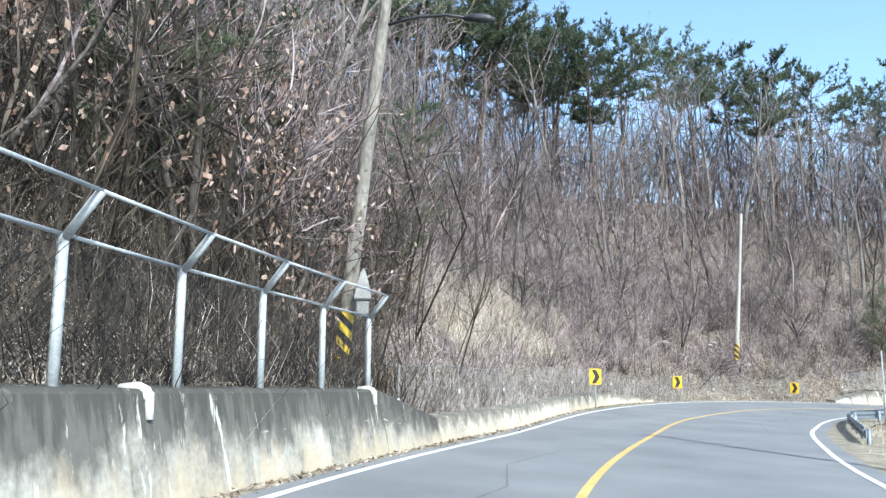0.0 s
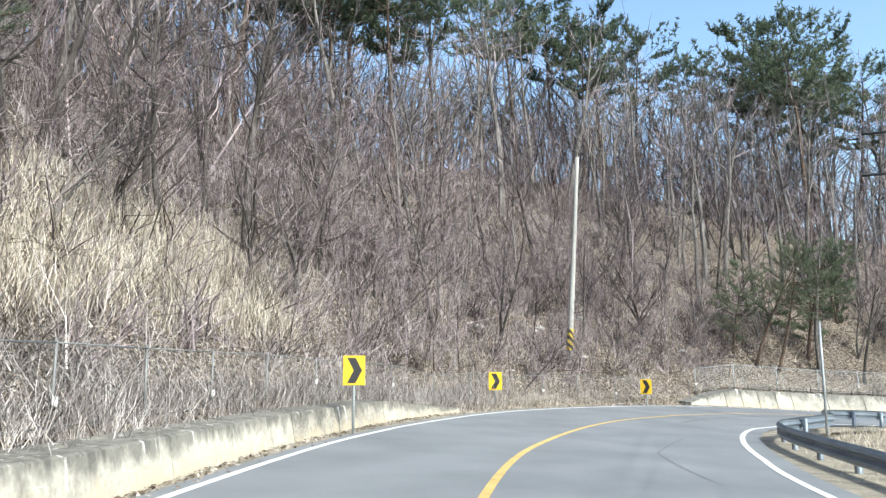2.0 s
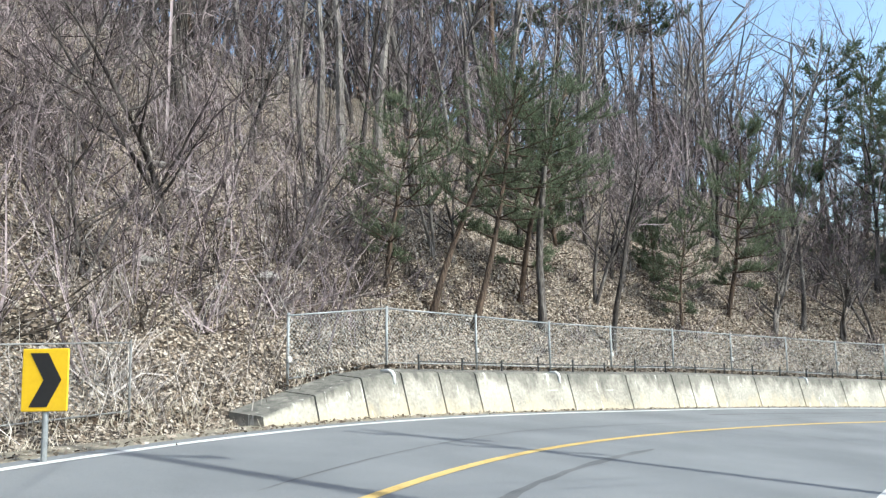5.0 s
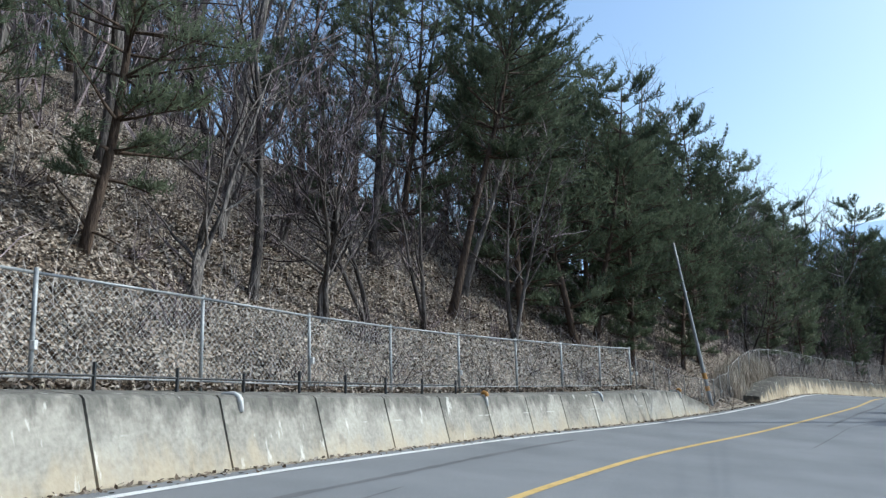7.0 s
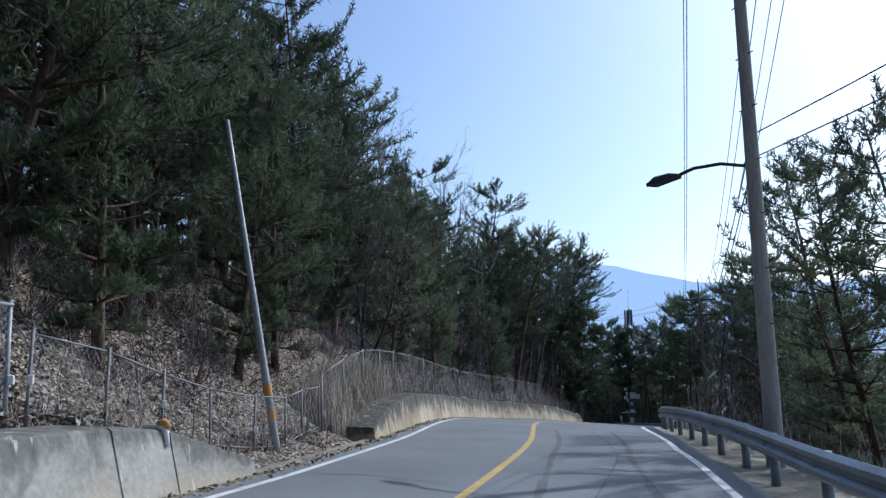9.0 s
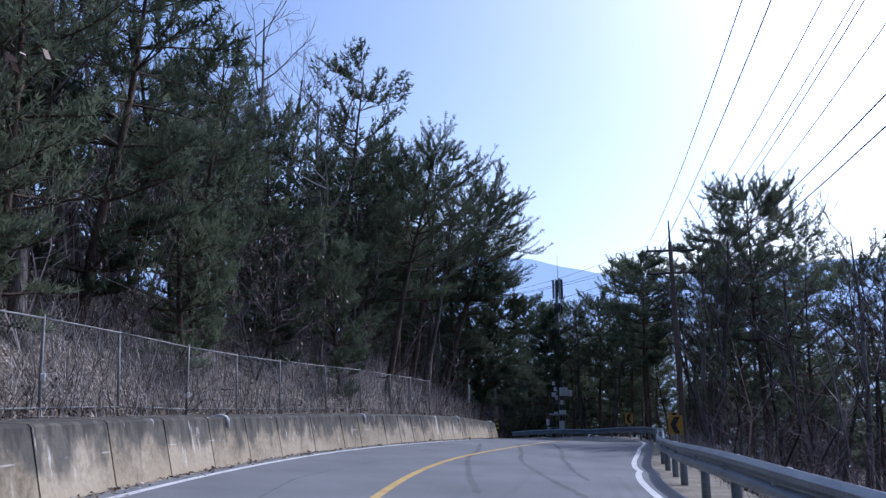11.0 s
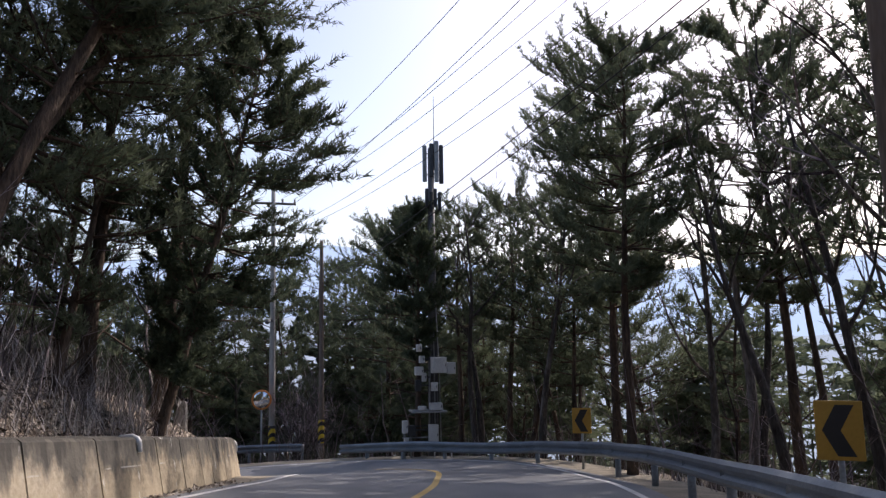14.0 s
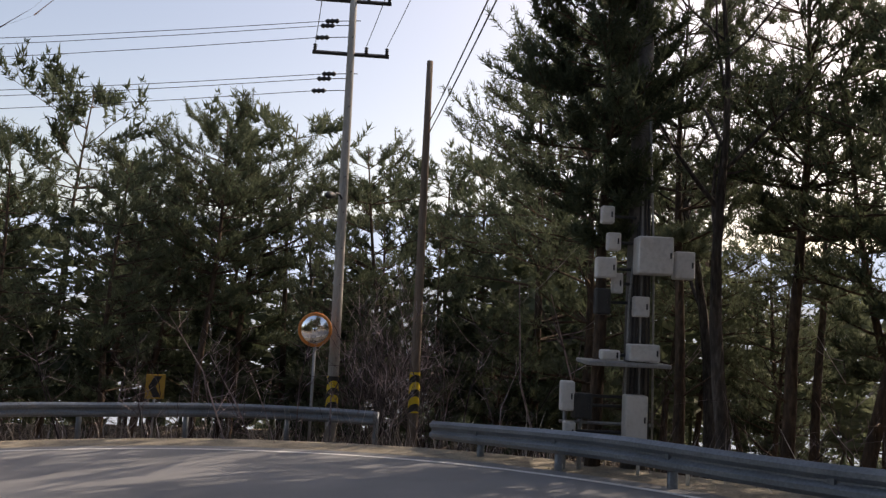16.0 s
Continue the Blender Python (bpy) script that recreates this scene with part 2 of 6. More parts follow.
VERGE = ramp_material("dry verge grass ground", [(0.13, 0.11, 0.08), (0.26, 0.225, 0.17), (0.38, 0.34, 0.27)], 1.2, 14.0, 0.95, 0.7, bump_dist=0.05)
GALV = ramp_material("galvanised steel", [(0.17, 0.18, 0.185), (0.28, 0.295, 0.3), (0.4, 0.41, 0.41)], 3.0, 30.0, 0.5, 0.05, metal=0.35)
RAIL_STEEL = ramp_material("guardrail steel", [(0.11, 0.135, 0.155), (0.185, 0.215, 0.245), (0.28, 0.315, 0.345)], 1.5, 30.0, 0.45, 0.05, metal=0.45)
DULL_ZINC = ramp_material("dull weathered zinc", [(0.1, 0.1, 0.098), (0.19, 0.19, 0.185), (0.3, 0.3, 0.29)], 3.0, 30.0, 0.6, 0.05, metal=0.2)
MESH_WIRE = ramp_material("bright zinc mesh wire", [(0.3, 0.31, 0.305), (0.48, 0.49, 0.485)], 3.0, 30.0, 0.5, 0.0)
FENCE_PAINT = ramp_material("pale blue-grey fence paint", [(0.18, 0.2, 0.21), (0.32, 0.345, 0.355), (0.44, 0.46, 0.46)], 3.0, 40.0, 0.5, 0.05)
POLE_CONCRETE = ramp_material("pole concrete", [(0.2, 0.19, 0.172), (0.33, 0.32, 0.295), (0.44, 0.43, 0.4)], 2.0, 30.0, 0.85, 0.2, stretch=(1, 1, 0.2))
WEATHERED_POLE = ramp_material("stained old pole concrete", [(0.09, 0.082, 0.07), (0.22, 0.205, 0.18), (0.4, 0.38, 0.345)], 2.2, 18.0, 0.9, 0.4, stretch=(1, 1, 0.35))
POLE_WOOD = ramp_material("weathered pole wood", [(0.09, 0.07, 0.055), (0.17, 0.135, 0.11), (0.24, 0.2, 0.165)], 2.0, 26.0, 0.9, 0.4, stretch=(1, 1, 0.15))
DEAD_WOOD = ramp_material("bleached dead wood", [(0.16, 0.145, 0.125), (0.33, 0.31, 0.28), (0.5, 0.475, 0.44)], 3.0, 30.0, 0.9, 0.6, stretch=(1, 1, 0.12))
DARK_METAL = ramp_material("dark metal fittings", [(0.03, 0.033, 0.036), (0.06, 0.063, 0.066)], 4, 30, 0.5, 0.05, metal=0.4)
CABLE = ramp_material("black cable", [(0.02, 0.02, 0.022), (0.035, 0.035, 0.037)], 4, 30, 0.6, 0.0)
BOX_PAINT = ramp_material("off-white cabinet paint", [(0.45, 0.45, 0.43), (0.62, 0.62, 0.6), (0.7, 0.7, 0.68)], 1.5, 20.0, 0.5, 0.05)
PIPE = ramp_material("white plastic pipe", [(0.6, 0.6, 0.58), (0.74, 0.74, 0.72)], 6, 40, 0.45, 0.0)
SIGN_YELLOW = ramp_material("yellow sign sheet", [(0.68, 0.42, 0.012), (0.76, 0.5, 0.02)], 3, 30, 0.4, 0.0)
# Shaded copy of the yellow sheet: its backlit dullness is put into the colour.
BACKLIT_YELLOW = ramp_material("backlit orange-yellow sign sheet", [(0.36, 0.2, 0.025), (0.47, 0.28, 0.04)], 3, 30, 0.5, 0.0)
SIGN_BLACK = ramp_material("black sign paint", [(0.012, 0.012, 0.013), (0.02, 0.02, 0.021)], 3, 30, 0.5, 0.0)
FADED_ORANGE = ramp_material("faded orange plastic", [(0.42, 0.2, 0.05), (0.58, 0.3, 0.07)], 8, 40, 0.6, 0.1)
BANDS = striped_material("yellow and black bands", (0.02, 0.02, 0.02), (0.66, 0.47, 0.03), 0.34)
MAST_STEEL = ramp_material("dull dark mast steel", [(0.07, 0.07, 0.072), (0.12, 0.12, 0.122), (0.18, 0.18, 0.18)], 2.0, 20.0, 0.6, 0.1, metal=0.3)
MIRROR = ramp_material("silvered mirror", [(0.8, 0.81, 0.82), (0.86, 0.87, 0.88)], 2, 20, 0.06, 0.0, metal=1.0)
ORANGE = ramp_material("orange plastic", [(0.55, 0.17, 0.03), (0.66, 0.24, 0.05)], 3, 30, 0.45, 0.0)
ROCK = ramp_material("grey field stone", [(0.2, 0.19, 0.17), (0.36, 0.34, 0.31), (0.48, 0.46, 0.43)], 2.0, 14.0, 0.9, 0.7)
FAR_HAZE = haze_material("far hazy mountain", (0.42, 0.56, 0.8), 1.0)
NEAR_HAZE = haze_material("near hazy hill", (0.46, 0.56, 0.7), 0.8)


# ---- mesh helpers ----
def mesh_of(name, verts, faces, material, smooth=False):
    me = bpy.data.meshes.new(name)
    me.from_pydata([tuple(v) for v in verts], [], [tuple(f) for f in faces])
    me.materials.append(material)
    if smooth:
        me.polygons.foreach_set("use_smooth", [True] * len(me.polygons))
    me.update()
    return me


def part(name, verts, faces, material, parent=None, label="", smooth=False):
    ob = new(name, mesh_of(name, verts, faces, material, smooth))
    ob.parent = parent
    return tagged(ob, label) if label else ob


def empty(name, at=(0, 0, 0), label="", category="", group="", kind="", rz=0.0):
    ob = new(name)
    ob.matrix_basis = pose(*at, 0, 0, rz)
    return tagged(ob, label, category, group, kind)


class Geo:
    """Vertices and faces gathered for one mesh."""

    def __init__(self):
        self.v, self.f = [], []

    def add(self, verts, faces):
        n = len(self.v)
        self.v.extend(verts)
        self.f.extend([tuple(i + n for i in f) for f in faces])
        return self

    def tube(self, pts, radii, sides=6, cap=True):
        pts = [Vector(p) for p in pts]
        n = len(pts)
        if not hasattr(radii, "__len__"):
            radii = [radii] * n
        verts, faces = [], []
        for k, p in enumerate(pts):
            t = (pts[min(k + 1, n - 1)] - pts[max(k - 1, 0)]).normalized()
            a = t.orthogonal() if abs(t.z) > 0.95 else t.cross(Vector((0, 0, 1)))
            a.normalize()
            b = t.cross(a)
            for j in range(sides):
                w = 2 * math.pi * j / sides
                verts.append(tuple(p + (a * math.cos(w) + b * math.sin(w)) * radii[k]))
        for k in range(n - 1):
            for j in range(sides):
                q = (j + 1) % sides
                faces.append((k * sides + j, k * sides + q, (k + 1) * sides + q, (k + 1) * sides + j))
        if cap:
            faces.append(tuple(reversed(range(sides))))
            faces.append(tuple((n - 1) * sides + j for j in range(sides)))
        return self.add(verts, faces)

    def box(self, lo, hi, bevel=0.0):
        (x0, y0, z0), (x1, y1, z1) = lo, hi
        if not bevel:
            v = [(x, y, z) for z in (z0, z1) for y in (y0, y1) for x in (x0, x1)]
            return self.add(v, [(0, 2, 3, 1), (4, 5, 7, 6), (0, 1, 5, 4), (2, 6, 7, 3), (0, 4, 6, 2), (1, 3, 7, 5)])
        b = bevel
        ring = [(x0 + b, y0), (x1 - b, y0), (x1, y0 + b), (x1, y1 - b), (x1 - b, y1), (x0 + b, y1), (x0, y1 - b), (x0, y0 + b)]
        cx, cy = (x0 + x1) / 2, (y0 + y1) / 2
        inner = [(cx + (x - cx) * (1 - 2 * b / (x1 - x0)), cy + (y - cy) * (1 - 2 * b / (y1 - y0))) for x, y in ring]
        v = [(x, y, z0) for x, y in inner] + [(x, y, z0 + b) for x, y in ring] + [(x, y, z1 - b) for x, y in ring] + [(x, y, z1) for x, y in inner]
        f = [tuple(reversed(range(8))), tuple(range(24, 32))]
        for r in range(3):
            f += [(r * 8 + j, r * 8 + (j + 1) % 8, r * 8 + 8 + (j + 1) % 8, r * 8 + 8 + j) for j in range(8)]
        return self.add(v, f)

    def loft(self, rows, close=False):
        """Quads between rows of points of equal length."""
        m = len(rows[0])
        f = []
        for k in range(len(rows) - 1):
            for j in range(m if close else m - 1):
                q = (j + 1) % m
                f.append((k * m + j, k * m + q, (k + 1) * m + q, (k + 1) * m + j))
        return self.add([tuple(p) for r in rows for p in r], f)

    def make(self, name, material, parent=None, label="", smooth=False):
        return part(name, self.v, self.f, material, parent, label, smooth)


# ---- the road's axis (the yellow line): chainage, x, y, z, cross fall ----
AXIS = [
    (-60, -21.2, -56.7, 3.2, 0.02), (-30, -11.9, -28.2, 1.8, 0.02), (0, -2.72, 0.38, 0.78, 0.026), (10, 0.35, 9.9, 0.47, 0.026),
    (20, 4.45, 19.06, 0.23, 0.026), (30, 9.58, 28.18, 0.15, 0.037), (40, 16.6, 35.68, 0.1, 0.051), (50, 26.0, 40.78, -0.17, 0.062),
    (60, 36.75, 41.82, -0.77, 0.056), (70, 46.81, 39.33, -1.32, 0.047), (80, 56.04, 34.85, -1.72, 0.03), (90, 64.58, 30.04, -1.85, 0.028),
    (100, 73.94, 25.66, -2.14, 0.044), (110, 82.88, 20.59, -2.83, 0.052), (120, 90.52, 14.1, -3.55, 0.04), (130, 98.29, 8.09, -4.44, 0.025),
]
AXIS += [(136, 103.3, 4.5, -5.0, 0.015), (140, 107.2, 2.5, -5.42, 0.01), (145, 112.2, 3.0, -5.98, 0.0), (150, 116.0, 5.6, -6.5, 0.0), (155, 117.9, 9.6, -6.95, 0.0), (165, 117.0, 19.0, -7.7, 0.0), (190, 112.0, 43.0, -9.0, 0.0)]
LEFT_LANE = [(-60, 2.95), (18, 2.95), (26, 3.3), (32, 3.62), (38, 3.6), (50, 3.2), (60, 2.95), (84, 2.6), (95, 2.8), (109, 2.85), (116, 2.6), (121, 2.65), (134, 3.2), (190, 3.3)]
RIGHT_LANE = [(-60, 3.6), (0, 3.6), (10, 3.95), (30, 4.05), (40, 3.5), (47, 3.9), (60, 4.3), (70, 3.8), (80, 3.3), (90, 2.9), (100, 3.4), (110, 4.1), (120, 3.5), (130, 3.6), (136, 3.3), (140, 2.8), (190, 2.9)]
WALL_FOOT = [(-60, 3.42), (14, 3.42), (22, 3.5), (30, 4.15), (33, 4.38), (37, 4.35), (44, 4.1), (49, 3.75), (54, 3.72), (58, 3.5), (62, 3.35), (70, 3.15), (84, 3.05), (92, 3.2), (109, 3.2), (116, 2.92), (121, 2.98), (130, 3.42), (134, 3.75), (138, 4.34), (140.5, 4.5), (142.5, 4.38), (190, 4.5)]
WALL_HIGH = [(-60, 1.0), (12.3, 1.0), (15.0, 0.46), (33, 0.5), (37, 0.12), (50.2, 0.12), (52.6, 0.75), (56, 0.78), (62, 0.86), (72, 0.76), (82, 0.76), (84.3, 0.15), (90, 0.15), (93, 0.65), (97, 0.8), (128, 0.8), (134, 0.78), (142.4, 0.82), (143.0, 0.3), (143.6, 0.1), (190, 0.1)]
HILL_TOP = [(-60, 28), (25, 28), (45, 27), (58, 25), (70, 16), (80, 11), (90, 7.5), (105, 5), (118, 3.6), (128, 2.2), (134, 1.3), (142, 0.7), (190, 0.6)]


def interp(table, u):
    return np.interp(u, [r[0] for r in table], [r[1] for r in table])


_kn = np.array(AXIS, float)
_U = np.arange(-60, 190.01, 0.5)


def _spline(col):
    k, x = _kn[:, 0], _kn[:, col]
    m = np.gradient(x, k)
    i = np.clip(np.searchsorted(k, _U, "right") - 1, 0, len(k) - 2)
    h = k[i + 1] - k[i]
    w = (_U - k[i]) / h
    return (2 * w**3 - 3 * w**2 + 1) * x[i] + (w**3 - 2 * w**2 + w) * h * m[i] + (3 * w**2 - 2 * w**3) * x[i + 1] + (w**3 - w**2) * h * m[i + 1]


_AX, _AY, _AZ, _BK = (_spline(c) for c in (1, 2, 3, 4))
_TX, _TY = np.gradient(_AX), np.gradient(_AY)
_TL = np.hypot(_TX, _TY)
_NX, _NY = -_TY / _TL, _TX / _TL


def road(u, d, lift=0.0):
    """A point of the road's surface at chainage u, d metres to the left of the axis."""
    a = lambda arr: float(np.interp(u, _U, arr))  # noqa: E731
    return Vector((a(_AX) + a(_NX) * d, a(_AY) + a(_NY) * d, a(_AZ) + a(_BK) * d + lift))


def heading(u):
    """The road's direction at chainage u, in degrees for a pose's rz with +x along the road."""
    return math.degrees(math.atan2(float(np.interp(u, _U, _TY)), float(np.interp(u, _U, _TX))))


def nearest(x, y):
    """Chainage and distance to the left of the axis for arrays of x and y."""
    x, y = np.atleast_1d(np.asarray(x, float)), np.atleast_1d(np.asarray(y, float))
    best = np.empty(len(x), int)
    for k in range(0, len(x), 4000):
        dd = (x[k : k + 4000, None] - _AX) ** 2 + (y[k : k + 4000, None] - _AY) ** 2
        best[k : k + 4000] = dd.argmin(1)
    d = (x - _AX[best]) * _NX[best] + (y - _AY[best]) * _NY[best]
    far = np.hypot(x - _AX[best], y - _AY[best])
    return _U[best], np.where(d >= 0, far, -far), best


def wobble(x, y, scale, seed):
    return np.sin(x * scale + seed) * np.cos(y * scale * 1.13 + seed * 1.7) + 0.5 * np.sin(x * scale * 2.3 - y * scale * 1.9 + seed * 3.1)


def ground_z(x, y):
    """The height of the ground: road bed, bank behind the wall, hill, and the fall to the valley."""
    x, y = np.atleast_1d(np.asarray(x, float)), np.atleast_1d(np.asarray(y, float))
    u, d, i = nearest(x, y)
    foot, high, top = interp(WALL_FOOT, u), interp(WALL_HIGH, u), interp(HILL_TOP, u)
    right = interp(RIGHT_LANE, u)
    zr = _AZ[i] + _BK[i] * np.clip(d, -right - 0.5, foot)
    e = d - foot - 0.3
    climb = np.maximum(e - 1.1, 0)
    hill = 0.12 * np.clip(e, 0, 1.1) + top * (1 - np.exp(-np.maximum(climb * 0.9, 0) / np.maximum(top, 0.3))) * 1.12
    hill = hill + np.clip(climb, 0, 3) / 3 * (0.15 * wobble(x, y, 0.45, 1.0) + 0.09 * wobble(x, y, 1.5, 4.0)) * np.clip(top / 4, 0, 1)
    hill = hill - np.clip(e - 26, 0, 200) * 0.22 * (e < 400)
    left = zr + np.where(e > 0, (high + 0.14) * np.clip((e - 0.35) / 0.35, 0, 1) - 0.14 + hill, -0.14)
    e2 = -d - right
    drop = interp([(-60, 0.02), (40, 0.02), (70, 0.02), (84, 0.3), (100, 0.4), (135, 0.3), (142, 0.2), (190, 0.2)], u)
    far = np.clip((e2 - 12) / 14, 0, 1)
    far = far * far * (3 - 2 * far)
    fall = np.clip(e2 - 1.6, 0, 24) * drop * (1 - far) + far * 0.5 * np.clip(e2 - 9, 0, 130)
    side = zr * (1 - far) - 2.5 * far - 0.14 - np.clip(e2, 0, 0.4) * 0.1 - fall + np.clip(e2 - 1, 0, 2) / 2 * 0.06 * wobble(x, y, 1.1, 2.0)
    z = np.where(d > foot - 0.2, left, np.where(e2 > 0, side, zr - 0.14))
    out = np.hypot(x - 60, y - 20)
    return np.where(out > 260, z * np.clip(1 - (out - 260) / 400, 0, 1) - 130 * np.clip((out - 260) / 400, 0, 1), z)


def ground_at(x, y):
    return float(ground_z(x, y)[0])


def stand(u, d, sink=0.0):
    """A place on the ground at chainage u, d metres left of the axis."""
    p = road(u, d)
    return Vector((p.x, p.y, ground_at(p.x, p.y) - sink))


# ---- ground, road and markings ----
def spaced(lo, hi, step, far):
    core = list(np.arange(lo, hi + step / 2, step))
    a, b, s = [], [], step
    p, q = lo, hi
    while q < hi + far:
        s *= 1.35
        p, q = p - s, q + s
        a.append(p), b.append(q)
    return np.array(a[::-1] + core + b)


def build_ground():
    gx, gy = spaced(-32, 142, 0.9, 3000), spaced(-48, 82, 0.9, 3000)
    X, Y = np.meshgrid(gx, gy)
    z = ground_z(X.ravel(), Y.ravel())
    u, d, _ = nearest(X.ravel(), Y.ravel())
    nx, ny = len(gx), len(gy)
    idx = np.arange(nx * ny).reshape(ny, nx)
    faces = np.stack([idx[:-1, :-1], idx[:-1, 1:], idx[1:, 1:], idx[1:, :-1]], -1).reshape(-1, 4)
    me = bpy.data.meshes.new("ground")
    me.vertices.add(nx * ny)
    me.vertices.foreach_set("co", np.stack([X.ravel(), Y.ravel(), z], 1).ravel())
    me.loops.add(len(faces) * 4)
    me.loops.foreach_set("vertex_index", faces.ravel())
    me.polygons.add(len(faces))
    me.polygons.foreach_set("loop_start", np.arange(0, len(faces) * 4, 4))
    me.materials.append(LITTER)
    me.materials.append(VERGE)
    fx, fy = X.ravel()[faces].mean(1), Y.ravel()[faces].mean(1)
    verge = (d[faces].mean(1) < -1) & (u[faces].mean(1) < 86) & (fx + 5 * wobble(fx, fy, 0.16, 1.0) + 3 * wobble(fx, fy, 0.7, 2.0) < 54)
    me.polygons.foreach_set("material_index", verge.astype(int))
    me.polygons.foreach_set("use_smooth", np.ones(len(faces), bool))
    me.update()
    me.validate()
    return tagged(new("ground", me), "wooded hillside ground covered in brown leaf litter", "ground", kind="structure")


def ribbon(name, u0, u1, d0, d1, lift, material, step=0.5, across=1, parent=None):
    """A strip of the road between two offsets (numbers or functions of chainage)."""
    f0, f1 = (f if callable(f) else (lambda u, f=f: f) for f in (d0, d1))
    g = Geo()
    rows = [[road(u, f0(u) + (f1(u) - f0(u)) * k / across, lift) for k in range(across + 1)] for u in np.arange(u0, u1 + 0.01, step)]
    g.loft([list(reversed(r)) for r in rows])
    return g.make(name, material, parent)


ground = build_ground()
lane_l = lambda u: float(interp(LEFT_LANE, u))  # noqa: E731
lane_r = lambda u: -float(interp(RIGHT_LANE, u))  # noqa: E731
foot_l = lambda u: float(interp(WALL_FOOT, u))  # noqa: E731
high_l = lambda u: float(interp(WALL_HIGH, u))  # noqa: E731
tagged(ribbon("road", -60, 190, lambda u: lane_r(u) - 0.35, lambda u: lane_l(u) + 0.22, 0.0, ASPHALT, across=6), "grey asphalt two-lane mountain road with faint tyre marks", "road", kind="structure")
tagged(ribbon("centre_line", -60, 143, -0.06, 0.06, 0.006, YELLOW_PAINT), "worn yellow line along the road's middle", "road marking", kind="structure")
tagged(ribbon("edge_line", -60, 190, lambda u: lane_l(u) - 0.12, lane_l, 0.006, WHITE_PAINT), "worn white line along the wall side", "road marking", "edge lines", "structure")
tagged(ribbon("edge_line", -60, 190, lane_r, lambda u: lane_r(u) + 0.12, 0.006, WHITE_PAINT), "worn white line along the guardrail side", "road marking", "edge lines", "structure")
tagged(ribbon("gutter", -60, 190, lambda u: lane_l(u) + 0.2, lambda u: foot_l(u) + 0.25, -0.02, GUTTER, across=3), "dusty gutter with dead leaves along the wall's foot", "gutter", kind="structure")
tagged(ribbon("shoulder", -60, 190, lambda u: lane_r(u) - 1.5, lambda u: lane_r(u) - 0.33, -0.02, GUTTER, across=3), "dusty concrete shoulder along the guardrail", "shoulder", kind="structure")


def mark(name, label, pts, width, material, lift=0.004):
    """A thin line on the road through (chainage, offset) points, with a wavering edge."""
    r = random.Random(len(pts) * 7 + int(pts[0][0] * 10))
    us = [p[0] for p in pts]
    rows = []
    n = max(8, int(abs(us[-1] - us[0]) / 0.35) + 8)
    for k in range(n + 1):
        t = k / n * (len(pts) - 1)
        i = min(int(t), len(pts) - 2)
        f = t - i
        u, d = (pts[i][j] + (pts[i + 1][j] - pts[i][j]) * f for j in (0, 1))
        u2, d2 = pts[i + 1][0] - pts[i][0], pts[i + 1][1] - pts[i][1]
        ln = math.hypot(u2, d2)
        w = width * r.uniform(0.6, 1.2) * (0.3 if k in (0, n) else 1)
        j = r.uniform(-0.25, 0.25) * width
        rows.append([road(u - d2 / ln * (s * w + j), d + u2 / ln * (s * w + j), lift) for s in (-1, 1)])
    ob = Geo().loft([list(reversed(q)) for q in rows]).make(name, material)
    return tagged(ob, label, "road mark", name + "s", "structure")


for pts in (((7, 1.2), (9.5, 0.9), (12, 1.4), (15, 1.1)), ((26, -2.8), (30, -2.2), (34, -2.5)), ((47, 0.9), (53, 1.3), (60, 0.8), (66, 1.2)), ((58, -2.6), (58.4, -1.2), (58.2, -0.3)),
            ((76, -1.8), (82, -1.4), (88, -1.7), (95, -1.5)), ((84, 0.3), (84.5, 1.6), (84.3, 2.5)), ((99, 1.0), (104, 1.5), (110, 1.1)), ((112, -2.4), (112.4, -0.8), (112.2, 1.8)), ((124, 0.6), (128, 1.1), (133, 0.7)), ((88.2, -2.7), (88.6, 0.2), (88.3, 2.4))):
    mark("tar_crack", "dark sealed crack in the asphalt", pts, 0.016, TYRE)
for pts in (((103, -2.6), (108, -2.0), (114, -0.9), (119, 0.4)), ((103, -1.2), (108, -0.7), (114, 0.3), (118, 1.4)), ((106, -2.9), (111, -2.5), (116, -1.6), (122, -0.2)), ((82, -2.3), (88, -1.9), (95, -2.0)), ((82, -0.9), (88, -0.6), (95, -0.6)), ((60, 1.9), (66, 1.7), (73, 1.9)), ((40, -1.4), (46, -1.0), (53, -0.9))):
    mark("tyre_mark", "faint dark tyre mark on the asphalt", pts, 0.06, TYRE, 0.003)


# ---- retaining walls ----
def batter_l(u):
    return float(np.interp(u, [48, 51, 80, 86], [0.22, 0.31, 0.31, 0.22]))


def panel_mesh(g, u0, u1, top0, top1, thick=0.66, n=3):
    """One cast panel between two chainages: a leaning face with a rounded top edge."""
    rows = []
    for k in range(n + 1):
        u = u0 + (u1 - u0) * k / n
        h = top0 + (top1 - top0) * k / n
        d, batter = foot_l(u), batter_l(u)
        prof = [(d, -0.25), (d + 0.01, 0.0), (d + batter * h * 0.93, h * 0.96), (d + batter * h + 0.03, h), (d + batter * h + thick, h + 0.01), (d + batter * h + thick, -0.25)]
        rows.append([road(u, dd, zz) for dd, zz in prof])
    g.loft(rows)
    m = len(rows[0])
    n0 = len(g.v) - m * (n + 1)
    g.f.append(tuple(n0 + j for j in range(m)))
    g.f.append(tuple(reversed([n0 + n * m + j for j in range(m)])))
    return g


